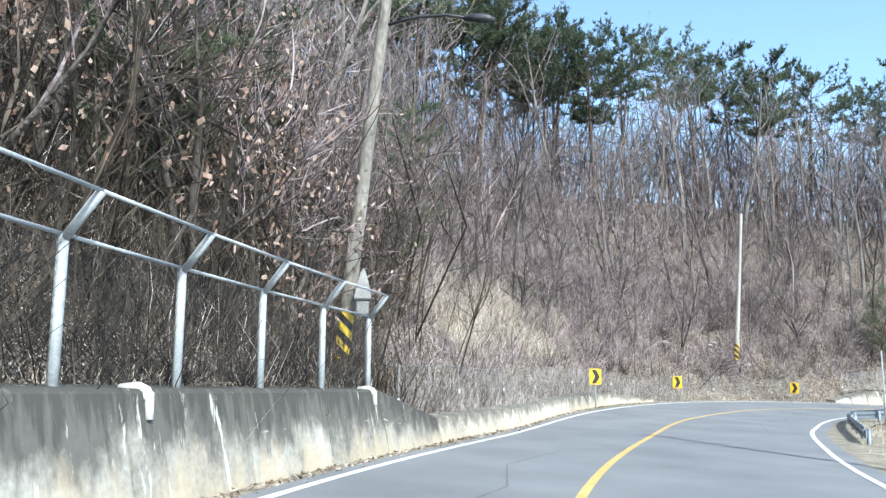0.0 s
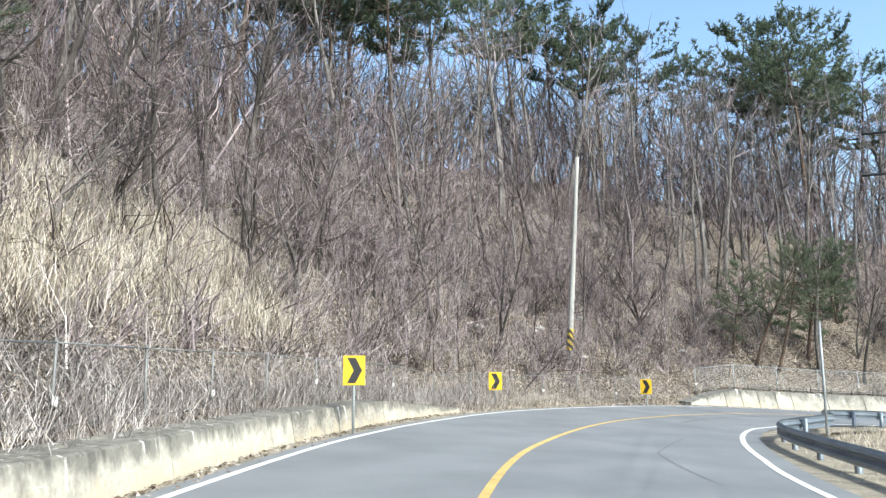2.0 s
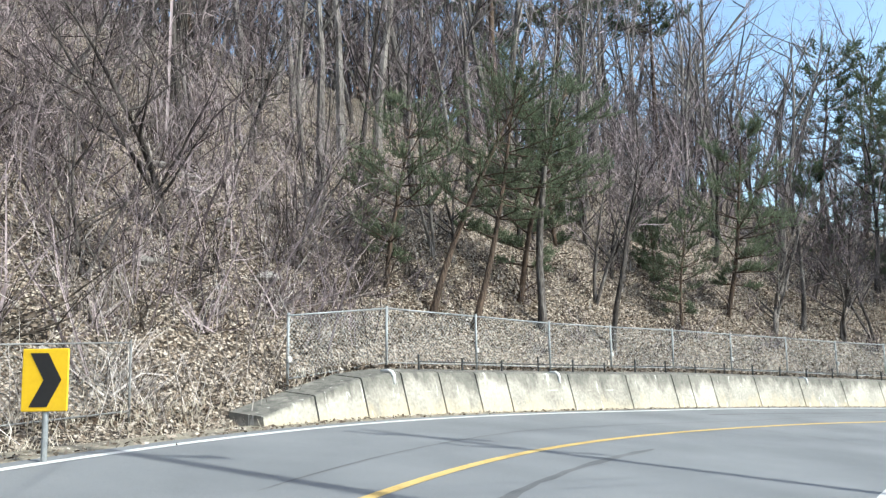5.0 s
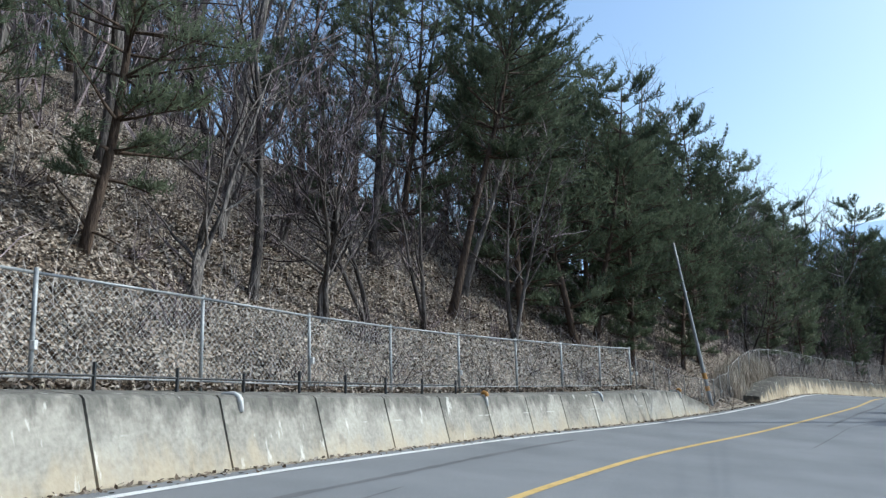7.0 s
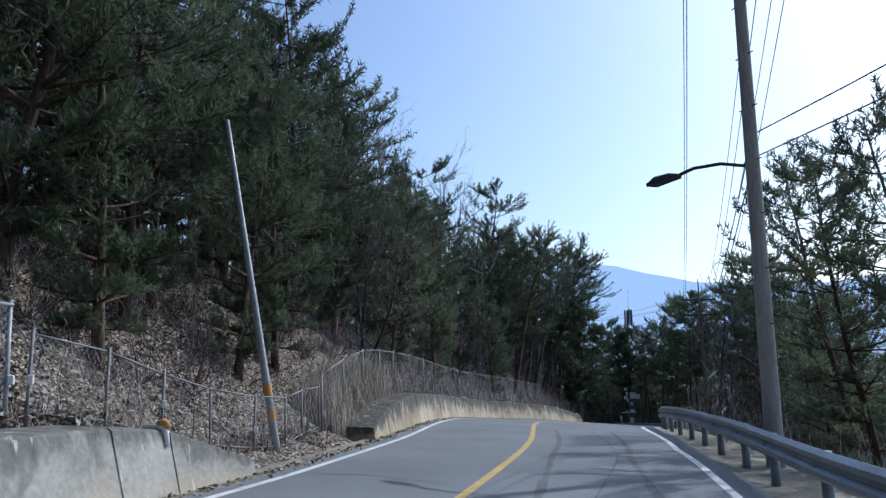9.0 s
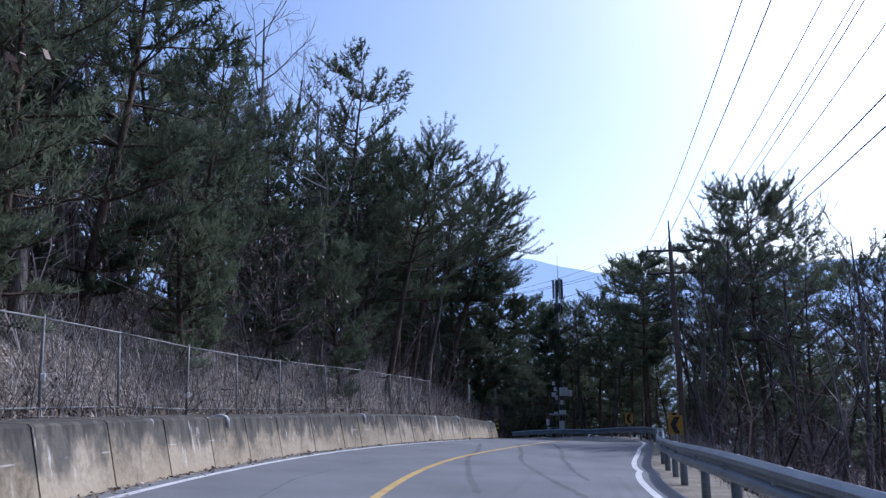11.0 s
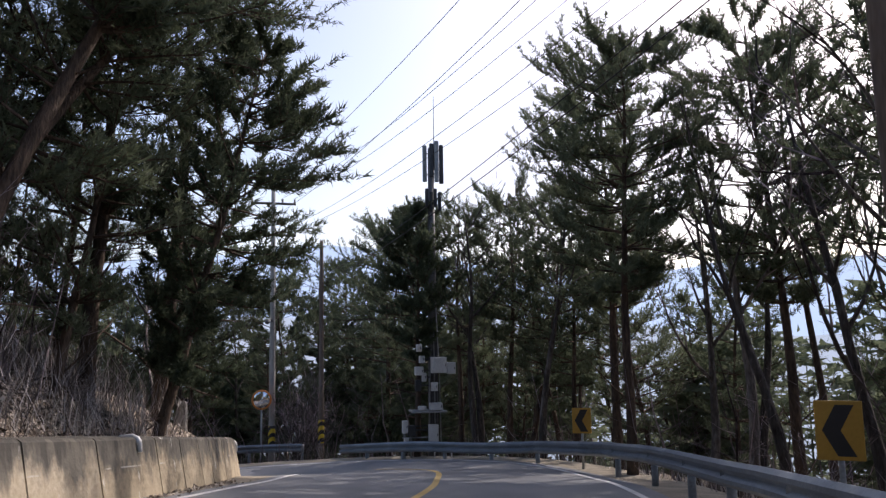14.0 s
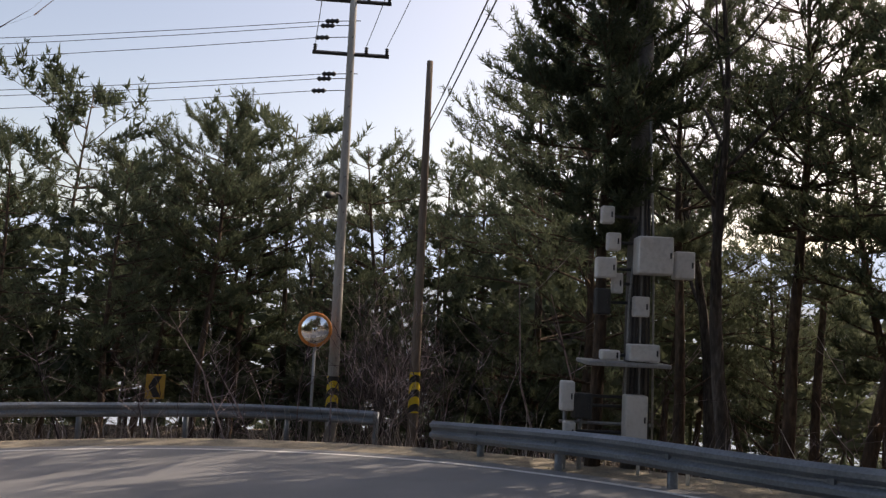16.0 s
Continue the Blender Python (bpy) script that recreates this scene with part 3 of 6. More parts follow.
def retaining_wall(name, cuts, label, material, high=None):
    """A wall cast in panels with open joints between them."""
    high = high or high_l
    wall = empty(name, road(cuts[0], foot_l(cuts[0])), label, "retaining wall", kind="structure")
    inv = wall.matrix_basis.inverted()
    for a, b in zip(cuts[:-1], cuts[1:]):
        g = panel_mesh(Geo(), a + 0.016, b - 0.016, high(a + 0.02), high(b - 0.02))
        g.v = [tuple(inv @ Vector(v)) for v in g.v]
        panel = g.make("panel", material, wall)
        rise = panel.data.attributes.new("rise", "FLOAT", "POINT")
        rise.data.foreach_set("value", [0.0, 0.0, 0.96, 1.0, 1.0, 0.0] * (len(g.v) // 6))
    return wall


def cuts_of(u0, u1, step, seed):
    r = random.Random(seed)
    c = [u0]
    while c[-1] < u1 - step * 1.2:
        c.append(c[-1] + step * r.choice([1.0, 1.0, 1.0, 0.62, 1.12]))
    return c + [u1]


retaining_wall("retaining_wall_lower", cuts_of(-58, 12.3, 3.4, 3) + [15.0], "tall stained grey concrete retaining wall with drain pipes", MOSSY_CONCRETE)
retaining_wall("low_kerb_wall", cuts_of(15.05, 37.0, 4.2, 5), "low pale cracked concrete wall along the curve", PALE_CONCRETE)
retaining_wall("retaining_wall_bend", [50.2, 51.2, 52.2, 53.1, 54.0, 54.9, 55.7, 57.5, 59.4, 61.0, 61.6, 62.4, 64.0, 65.7, 67.4, 69.0, 70.6, 72.1, 73.6, 75.1, 76.6, 78.2, 79.7, 81.3, 82.3, 84.2], "leaning concrete retaining wall in jointed panels with dark stains", CONCRETE)
retaining_wall("retaining_wall_upper", [90.4, 92.8] + cuts_of(95, 139.2, 1.55, 8) + [140.4, 141.5, 142.5], "stained concrete retaining wall in jointed panels beside the descent", TAN_CONCRETE, lambda u: max(high_l(min(u, 142.4)), 0.2))


def drain_pipe(u, h, big=1.0, cap=False):
    """A bent white drain pipe on the wall's top edge."""
    p = road(u, foot_l(u) + batter_l(u) * h + 0.02, h)
    ob = empty("drain_pipe", p, "short bent white plastic pipe on the wall's edge", "drain pipe", "drain pipes", rz=heading(u))
    Geo().tube([(0, 0.22, 0.0), (0, 0.03, 0.02), (0, -0.045, -0.01), (0, -0.075, -0.08), (0, -0.085, -0.22 * big)], 0.035 * big, 8).make("pipe", PIPE, ob, smooth=True)
    Geo().tube([(0, -0.06, -0.03), (0, -0.066, -0.09)], 0.043 * big, 8).make("collar", PIPE, ob, smooth=True)
    if cap:
        Geo().tube([(0, 0.03, 0.0), (0, 0.02, 0.05), (0, -0.02, 0.07), (0, -0.07, 0.05), (0, -0.09, 0.0)], 0.04, 10).make("cap", FADED_ORANGE, ob, "faded orange plastic cap", True)


for u, h, s in ((6.3, 1.2, 1.2), (12.0, 1.2, 1.1), (52.9, 0.92, 1.0), (57.2, 0.92, 1.0), (66, 0.93, 0.9), (72.1, 0.94, 0.9), (77.1, 0.94, 0.9), (82.2, 0.93, 0.9), (106, 0.98, 0.9), (113, 0.97, 0.9), (122, 0.95, 0.9), (131.5, 0.85, 0.9), (139.6, 0.7, 1.0)):
    drain_pipe(u, high_l(u), s, u in (72.1, 82.2))


# ---- fences ----
def fence_line(u):
    return foot_l(u) + 0.22 * high_l(u) + 0.9


def chain_link(g, a, b, za, zb, height, pitch=0.09, width=0.0019):
    """Crossing wires of a chain-link panel from a to b (upright, flat)."""
    a, b = Vector(a), Vector(b)
    along = b - a
    length = along.length
    along.normalize()
    up = Vector((0, 0, 1))
    side = along.cross(up) * 0.004
    for sign in (1, -1):
        t = -height if sign > 0 else 0.0
        end = length if sign > 0 else length + height
        while t < end:
            x0, z0, x1, z1 = t, 0.0, t + sign * height, height
            if sign > 0:
                if x0 < 0:
                    z0, x0 = -x0, 0.0
                if x1 > length:
                    z1, x1 = height - (x1 - length), length
            else:
                if x0 > length:
                    z0, x0 = x0 - length, length
                if x1 < 0:
                    z1, x1 = height + x1, 0.0
            if z1 - z0 > 0.03:
                p, q = a + along * x0 + up * z0 + side * sign, a + along * x1 + up * z1 + side * sign
                w = (along * -sign + up).normalized() * width
                g.add([tuple(p - w), tuple(p + w), tuple(q + w), tuple(q - w)], [(0, 1, 2, 3)])
            t += pitch
    return g


def gap_line(u):
    """The fence comes down beside the road where the wall breaks off."""
    return float(np.interp(u, (81.0, 84.5, 87.0, 89.6), (fence_line(81.0), 4.1, 3.9, fence_line(89.6))))


def mesh_fence(name, u0, u1, step, height, label, seed, thick=0.026, wire=None, steel=None, line=fence_line):
    r = random.Random(seed)
    steel = steel or GALV
    fence = empty(name, stand(u0, line(u0)), label, "fence", "mesh fences", "structure")
    inv = Matrix.Translation(-Vector(fence.location))
    us = list(np.arange(u0, u1, step))
    feet = []
    for u in us:
        p = road(u, line(u) + r.uniform(-0.06, 0.06))
        p.z = ground_at(p.x, p.y) - 0.02
        feet.append(inv @ p)
    for k, p in enumerate(feet):
        lean = Vector((r.uniform(-0.03, 0.03), r.uniform(-0.03, 0.03), 0))
        Geo().tube([p - Vector((0, 0, 0.25)), p + Vector((0, 0, height + 0.05)) + lean], thick, 8).make("post", steel, fence, smooth=True)
        if k % 2 == 0:
            side = Vector((*road(us[k], 0)[:2], 0)) - Vector((*road(us[k], 1)[:2], 0))
            c = p + side * (thick + 0.012) + Vector((0, 0, 0.42 + r.uniform(-0.1, 0.1)))
            Geo().box(tuple(c - Vector((0.03, 0.03, 0.05))), tuple(c + Vector((0.03, 0.03, 0.05))), 0.008).make("reflector", PIPE, fence, "small white reflector")
        if k:
            q = feet[k - 1]
            g = Geo()
            chain_link(g, q + Vector((0, 0, 0.1)), p + Vector((0, 0, 0.1)), 0, 0, height - 0.12)
            g.make("mesh_panel", wire or MESH_WIRE, fence)
            Geo().tube([q + Vector((0, 0, height)), p + Vector((0, 0, height))], thick * 0.72, 6).make("top_rail", steel, fence, smooth=True)
            Geo().tube([q + Vector((0, 0, 0.1)), p + Vector((0, 0, 0.1))], 0.012, 5).make("bottom_rail", steel, fence, smooth=True)
    return fence


mesh_fence("mesh_fence_lower", 15.0, 51.0, 2.0, 1.0, "grey chain-link fence overgrown with dry brush", 1, 0.017, DULL_ZINC, DULL_ZINC)
mesh_fence("mesh_fence_bend", 51.5, 81.5, 2.1, 1.17, "grey galvanised chain-link fence on the retaining wall", 2)
mesh_fence("mesh_fence_gap", 81.1, 89.8, 1.2, 0.9, "low sagging chain-link fence between the two walls", 4, 0.018, DULL_ZINC, DULL_ZINC, gap_line)
mesh_fence("mesh_fence_upper", 89.5, 121.5, 2.1, 1.22, "grey galvanised chain-link fence below dark pines", 3, 0.02, DULL_ZINC, DULL_ZINC)


def low_rail(u0, u1, step):
    """Short steel stakes joined by one rail just behind the wall's top edge."""
    rail = empty("low_rail", stand(u0, foot_l(u0) + 0.8), "low rusty rail on short stakes behind the wall's edge", "rail", kind="structure")
    inv = Matrix.Translation(-Vector(rail.location))
    r = random.Random(9)
    last = None
    for u in np.arange(u0, u1, step):
        p = inv @ road(u, foot_l(u) + batter_l(u) * high_l(u) + 0.48, high_l(u))
        h = 0.3 + r.uniform(-0.05, 0.06)
        Geo().tube([p - Vector((0, 0, 0.2)), p + Vector((r.uniform(-0.02, 0.02), 0, h))], 0.022, 6).make("stake", DARK_METAL, rail)
        if last is not None:
            Geo().tube([last + Vector((0, 0, 0.17)), p + Vector((0, 0, 0.17))], 0.013, 5).make("rail", DARK_METAL, rail)
        last = p


low_rail(54, 72, 1.05)


def rockfall_fence(u0, u1, step):
    """Tall posts with bent tops, two pipes and a mesh on the lower wall."""
    fence = empty("tall_fence", stand(u0, foot_l(u0) + 0.75), "tall pale steel fence with bent post tops on the wall", "fence", kind="structure")
    inv = Matrix.Translation(-Vector(fence.location))
    us = np.arange(u0, u1 + 0.1, step)
    tops, bends = [], []
    for u in us:
        foot = inv @ road(u, foot_l(u) + 0.5, 0.97)
        bend, tip = inv @ road(u, foot_l(u) + 0.52, 2.22), inv @ road(u, foot_l(u) + 0.2, 2.58)
        Geo().tube([foot - Vector((0, 0, 0.3)), bend], 0.048, 10).make("post", FENCE_PAINT, fence, smooth=True)
        Geo().tube([bend - Vector((0, 0, 0.05)), tip], 0.042, 10).make("bent_top", FENCE_PAINT, fence, smooth=True)
        tops.append(tip), bends.append(bend)
    for row, name in ((tops, "top_pipe"), (bends, "middle_pipe")):
        for p, q in zip(row[:-1], row[1:]):
            Geo().tube([p, q], 0.019, 8).make(name, FENCE_PAINT, fence, smooth=True)
    for p, q in zip(bends[:-1], bends[1:]):
        g = Geo()
        chain_link(g, p - Vector((0, 0, 1.22)), q - Vector((0, 0, 1.22)), 0, 0, 1.2, 0.085, 0.0025)
        g.make("mesh_panel", DARK_METAL, fence)


rockfall_fence(-6.75, 12.5, 1.75)


# ---- guardrails ----
def guardrail(name, points, label, post_step=2.0, top=0.72):
    """A W-beam on posts along ground points; the beam faces the left of the run."""
    rail = empty(name, points[0], label, "guardrail", "guardrails", "structure")
    o = Vector(points[0])
    pts = [Vector(p) - o for p in points]
    rows = []
    prof = [(0.0, 0.0), (0.055, -0.05), (0.055, -0.1), (0.0, -0.15), (0.0, -0.17), (0.055, -0.22), (0.055, -0.27), (0.0, -0.32)]
    for k, p in enumerate(pts):
        t = (pts[min(k + 1, len(pts) - 1)] - pts[max(k - 1, 0)])
        t.z = 0
        t.normalize()
        n = Vector((-t.y, t.x, 0))
        front = [p + n * (0.09 + a) + Vector((0, 0, top + b)) for a, b in prof]
        back = [p + n * (0.082 + a) + Vector((0, 0, top + b)) for a, b in reversed(prof)]
        rows.append(front + back)
    g = Geo().loft(rows, close=True)
    m = len(rows[0])
    g.f += [tuple(range(m)), tuple(reversed(range(len(g.v) - m, len(g.v))))]
    g.make("beam", RAIL_STEEL, rail)
    last = -9.0
    run = 0.0
    for k, p in enumerate(pts):
        if k:
            run += (p - pts[k - 1]).length
        if run - last >= post_step:
            last = run
            t = (pts[min(k + 1, len(pts) - 1)] - pts[max(k - 1, 0)])
            n = Vector((-t.y, t.x, 0)).normalized()
            Geo().tube([p - Vector((0, 0, 0.4)), p + Vector((0, 0, top - 0.03))], 0.062, 10).make("post", RAIL_STEEL, rail, smooth=True)
            c = p + n * 0.06
            Geo().box(tuple(c + Vector((-0.05, -0.05, top - 0.26))), tuple(c + Vector((0.05, 0.05, top - 0.06)))).make("spacer", RAIL_STEEL, rail)
    return rail


def along(u0, u1, off, lift=0.0, step=0.5):
    return [road(u, lane_r(u) - off, lift - 0.03) for u in np.arange(u0, u1 + 0.01, step)]


def smooth_run(ctrl, n=6):
    out = []
    c = [Vector(p) for p in ctrl]
    for k in range(len(c) - 1):
        p0, p1, p2, p3 = c[max(k - 1, 0)], c[k], c[k + 1], c[min(k + 2, len(c) - 1)]
        for j in range(n):
            w = j / n
            out.append(0.5 * ((2 * p1) + (p2 - p0) * w + (2 * p0 - 5 * p1 + 4 * p2 - p3) * w * w + (3 * p1 - p0 - 3 * p2 + p3) * w**3))
    return out + [c[-1]]


guardrail("guardrail_inner", smooth_run([(10.9, 20.2, -0.22), (12.4, 22.8, -0.24), (14.0, 25.6, -0.26), (15.6, 28.2, -0.28), (17.0, 29.9, -0.28), (18.4, 30.7, -0.28), (20.2, 31.4, -0.25)]) + along(44.5, 58, 0.75, -0.05), "grey steel guardrail round the inside of the hairpin", 2.0, 0.66)
guardrail("guardrail_valley", along(74, 138, 0.65) + smooth_run([(107.4, -0.95, -5.68), (109.2, -0.85, -5.87), (110.6, -0.62, -5.97), (112.4, -0.2, -6.07), (114.6, 0.2, -6.28), (117.3, 0.5, -6.57)]), "blue-grey steel guardrail along the valley side", 2.0, 0.72)
guardrail("guardrail_bend", smooth_run([(121.0, 0.7, -6.85), (121.9, 1.9, -6.88), (122.6, 4.0, -6.9), (122.9, 6.3, -6.95), (123.0, 8.7, -7.0), (122.6, 13.0, -7.2), (121.6, 19.0, -7.6)]), "blue-grey steel guardrail round the outer bend", 2.0, 0.72)


# ---- road signs ----
def chevron_sign(place, facing, turn, post=0.75, scale=1.0, tilt=0.0):
    """A yellow board with a black arrow head on a steel post. facing: rz at which the board's front looks along -y."""
    sign = empty("chevron_sign", place, "yellow chevron board with a black arrow on a grey post" if turn > 0 else "yellow chevron board darkened as if backlit, with a black arrow, behind the guardrail", "road sign", "chevron signs", rz=facing)
    w, h = 0.225 * scale, 0.3 * scale
    top = post + 2 * h
    Geo().tube([(0, 0.03, -0.3), (tilt, 0.03, top - 0.05)], 0.03, 8).make("post", GALV, sign, smooth=True)
    Geo().box((-w, -0.012, post), (w, 0.012, top), 0.008).make("board", SIGN_YELLOW if turn > 0 else BACKLIT_YELLOW, sign)
    for z in (post + 0.12 * scale, top - 0.12 * scale):
        Geo().box((-w * 0.8, 0.012, z - 0.02), (w * 0.8, 0.03, z + 0.02)).make("rear_brace", GALV, sign)
    c, s = post + h, turn
    k = 0.5 * w
    arrow = [(-0.75 * k * s - 0.55 * k * s, c + 0.86 * h), (0.35 * k * s - 0.1 * k * s, c + 0.86 * h), (1.45 * k * s, c), (0.25 * k * s, c - 0.86 * h), (-1.3 * k * s, c - 0.86 * h), (-0.1 * k * s, c)]
    v = [(x, -0.0135, z) for x, z in arrow] + [(x, -0.0165, z) for x, z in arrow]
    f = [(11, 8, 7, 6), (8, 11, 10, 9)]
    f += [(j, (j + 1) % 6, 6 + (j + 1) % 6, 6 + j) for j in range(6)]
    part("arrow", v, f, SIGN_BLACK, sign)
    return sign


def face_to(place, eye):
    return math.degrees(math.atan2(place[1] - eye[1], place[0] - eye[0])) - 90


for x, y, z, ex, ey in ((6.53, 30.33, 1.55, 4, 16), (13.57, 39.55, 1.21, 7, 22), (21.6, 42.6, 0.92, 12, 33)):
    g0 = ground_at(x, y)
    chevron_sign((x, y, g0), face_to((x, y), (ex, ey)), 1, z - 0.3 - g0)
for x, y, z, ex, ey in ((87.1, 10.9, -2.85, 79, 20.5), (95.1, 4.4, -3.45, 88, 14), (105.0, -0.5, -4.25, 95, 9), (124.3, 5.5, -6.0, 104, 5)):
    g0 = ground_at(x, y)
    chevron_sign((x, y, g0), face_to((x, y), (ex, ey)), -1, z - 0.3 - g0)


# ---- poles and wires ----
def arm_frame(ob, z, yaw, span, x0=0.0, label=""):
    """A crossarm through the pole with insulators; returns the wire ends in the pole's frame."""
    c, s = math.cos(radians(yaw)), math.sin(radians(yaw))
    at = lambda t, dz=0.0: (c * t, s * t, z + dz)  # noqa: E731
    Geo().tube([at(-span / 2), at(span / 2)], 0.055, 4).make("crossarm", DARK_METAL, ob)
    ends = []
    for t in (-span / 2 + 0.06, -span * 0.2, span / 2 - 0.06):
        g = Geo()
        for k in range(4):
            g.tube([at(t, 0.05 + k * 0.045), at(t, 0.08 + k * 0.045)], [0.055, 0.03], 8)
        g.make("insulator", DARK_METAL, ob)
        ends.append(Vector(at(t, 0.25)))
    return ends


def utility_pole(place, height, lean, arms, yaw, span, label, material=POLE_CONCRETE, spike=0.0, lamp=None, bands=0.55, radius=0.15, fittings=True):
    pole = empty("utility_pole", place, label, "utility pole", "utility poles")
    lean = Vector((lean[0], lean[1], 0))
    at = lambda z: lean * (z / height) + Vector((0, 0, z))  # noqa: E731
    n = 8
    Geo().tube([at(-0.5 + (height + 0.5) * k / n) for k in range(n + 1)], [radius * (1 - 0.42 * k / n) for k in range(n + 1)], 14).make("shaft", material, pole, smooth=True)
    if bands is not None:
        Geo().tube([at(bands), at(bands + 0.95)], [radius * 1.03, radius * 0.98], 14, False).make("warning_band", BANDS, pole, "yellow and black slanting bands", True)
    if spike:
        Geo().tube([at(height - 0.2), at(height + spike)], [0.045, 0.03], 6).make("spike", DARK_METAL, pole)
    ends = []
    for z in arms:
        holder = at(z)
        sub = arm_frame(pole, 0.0, yaw, span)
        for o in pole.children:
            if o.name.startswith(("crossarm", "insulator")) and "placed" not in o:
                o.location = holder
                o["placed"] = 1
        ends += [Vector(place) + holder + e for e in sub]
    if fittings:
        for z in np.arange(2.4, height - 1.6, 0.9):
            q = at(z)
            Geo().tube([q + Vector((-0.22, 0, 0)), q + Vector((0.22, 0, 0))], 0.011, 5).make("step_bolt", DARK_METAL, pole)
    if lamp:
        z, ly, reach = lamp
        c, s = math.cos(radians(ly)), math.sin(radians(ly))
        q = at(z)
        pts = [q, q + Vector((c * reach * 0.4, s * reach * 0.4, 0.13)), q + Vector((c * reach * 0.75, s * reach * 0.75, 0.12)), q + Vector((c * reach, s * reach, 0.02))]
        Geo().tube(pts, 0.03, 6).make("lamp_arm", DARK_METAL, pole, smooth=True)
        e = pts[-1]
        head = Geo().tube([e - Vector((c, s, 0)) * 0.1, e + Vector((c, s, 0)) * 0.1, e + Vector((c, s, -0.12)) * 0.35, e + Vector((c, s, -0.15)) * 0.52], [0.045, 0.085, 0.1, 0.03], 10)
        head.make("lamp_head", DARK_METAL, pole, "dark street lamp head", True)
    for o in pole.children:
        if "placed" in o:
            del o["placed"]
    return pole, ends


def on_ground(x, y):
    return (x, y, ground_at(x, y))


P_LEAN, _ = utility_pole(on_ground(-2.9, 15.9), 11.2, (1.07, -1.15), (), 0, 1.8, "leaning weathered pole with a street lamp above the fence", WEATHERED_POLE, lamp=(6.9, -18, 1.75), bands=0.3, radius=0.16, fittings=False)
# a tapered steel hood over a small box, held out from the leaning pole
Geo().loft([[(0.42 + a * w, -0.55 + b * w, z) for a, b in ((-1, -1), (1, -1), (1, 1), (-1, 1))] for z, w in ((1.4, 0.15), (1.43, 0.165), (1.75, 0.1), (2.0, 0.025), (2.02, 0.005))], True).make("hood", DULL_ZINC, P_LEAN, "grey tapered steel hood")
Geo().box((0.3, -0.67, 1.12), (0.54, -0.43, 1.4), 0.02).make("box", DULL_ZINC, P_LEAN, "small grey steel box")
Geo().tube([(0.15, -0.17, 1.72), (0.42, -0.55, 1.72)], 0.022, 6).make("bracket", GALV, P_LEAN)
P_BARE, _ = utility_pole(on_ground(19.75, 45.7), 9.55, (0.85, 0.3), (), 0, 1.8, "pale leaning pole without crossarms in front of the slope", POLE_CONCRETE, radius=0.14, fittings=False)
P_SHADE, W0 = utility_pole(on_ground(9.6, 6.9), 12.2, (0, 0), (11.7, 10.2), 15, 2.0, "concrete utility pole on the verge with two crossarms", spike=0.8, radius=0.2)
P_SIDE, W1 = utility_pole(on_ground(25.3, 34.0), 10.6, (0.48, -0.5), (10.1, 8.65), -42, 2.0, "concrete utility pole with two crossarms inside the hairpin", spike=0.7)
P_INNER, _ = utility_pole(on_ground(30.4, 32.0), 11.0, (0, 0), (10.2, 8.8), -48, 2.2, "concrete utility pole with two crossarms on the dry verge", spike=0.7)
P_LAMP, W2 = utility_pole(on_ground(60.65, 27.45), 9.6, (-0.3, 0.3), (9.15, 8.15), 47, 1.8, "grey concrete utility pole with two crossarms and a street lamp", spike=0.9, lamp=(5.0, 38, 1.3), bands=None)
P_DARK, W3 = utility_pole(on_ground(94.05, 4.75), 8.9, (0.05, 0.1), (8.5, 7.5), 62, 2.1, "dark utility pole with two crossarms among pines", POLE_WOOD, spike=0.95, bands=None)
P_BEND, W4 = utility_pole(on_ground(122.9, 1.35), 12.2, (0.0, 0.1), (11.5, 10.1), 75, 1.95, "grey concrete utility pole with banded foot at the bend", spike=0.7, lamp=(6.3, 150, 0.7), bands=1.0)
P_STUMP, _ = utility_pole(on_ground(121.6, -0.35), 9.65, (0.0, 0.05), (), 0, 1.7, "brown wooden pole without crossarms at the bend", POLE_WOOD, bands=1.1, radius=0.13, fittings=False)
P_THIN, _ = utility_pole(on_ground(63.67, 34.97), 5.9, (0.7, 0.95), (), 0, 1.7, "thin pale leaning pole with yellow rings beside the fence", GALV, bands=None, radius=0.075, fittings=False)
for z0, z1 in ((0.5, 0.66), (0.9, 1.12)):
    Geo().tube([(0.7 * z / 5.9, 0.95 * z / 5.9, z) for z in (z0, z1)], 0.077, 12, False).make("yellow_ring", FADED_ORANGE, P_THIN, "yellow reflective ring", True)
for x, y, h in ((111.75, -0.85, 0.5), (112.75, -0.8, 0.48)):
    stake = empty("marker_stake", on_ground(x, y), "slim white plastic marker stake under the guardrail", "marker stake", "marker stakes")
    Geo().tube([(0, 0, -0.15), (0.004, 0.003, h - 0.02), (0.004, 0.003, h)], [0.022, 0.022, 0.016], 8).make("stake", PIPE, stake, smooth=True)
    Geo().tube([(0.004, 0.003, h - 0.12), (0.004, 0.003, h - 0.06)], 0.0235, 8, False).make("reflector_ring", FADED_ORANGE, stake, "faded orange band", True)
post = empty("thin_post", on_ground(17.7, 29.3), "thin grey steel post beside the guardrail", "post")
Geo().tube([(0, 0, -0.4), (0, 0, 2.95)], 0.032, 10).make("shaft", GALV, post, smooth=True)
Geo().tube([(0, 0, 2.95), (0, 0, 2.98)], 0.038, 10).make("cap", GALV, post, smooth=True)


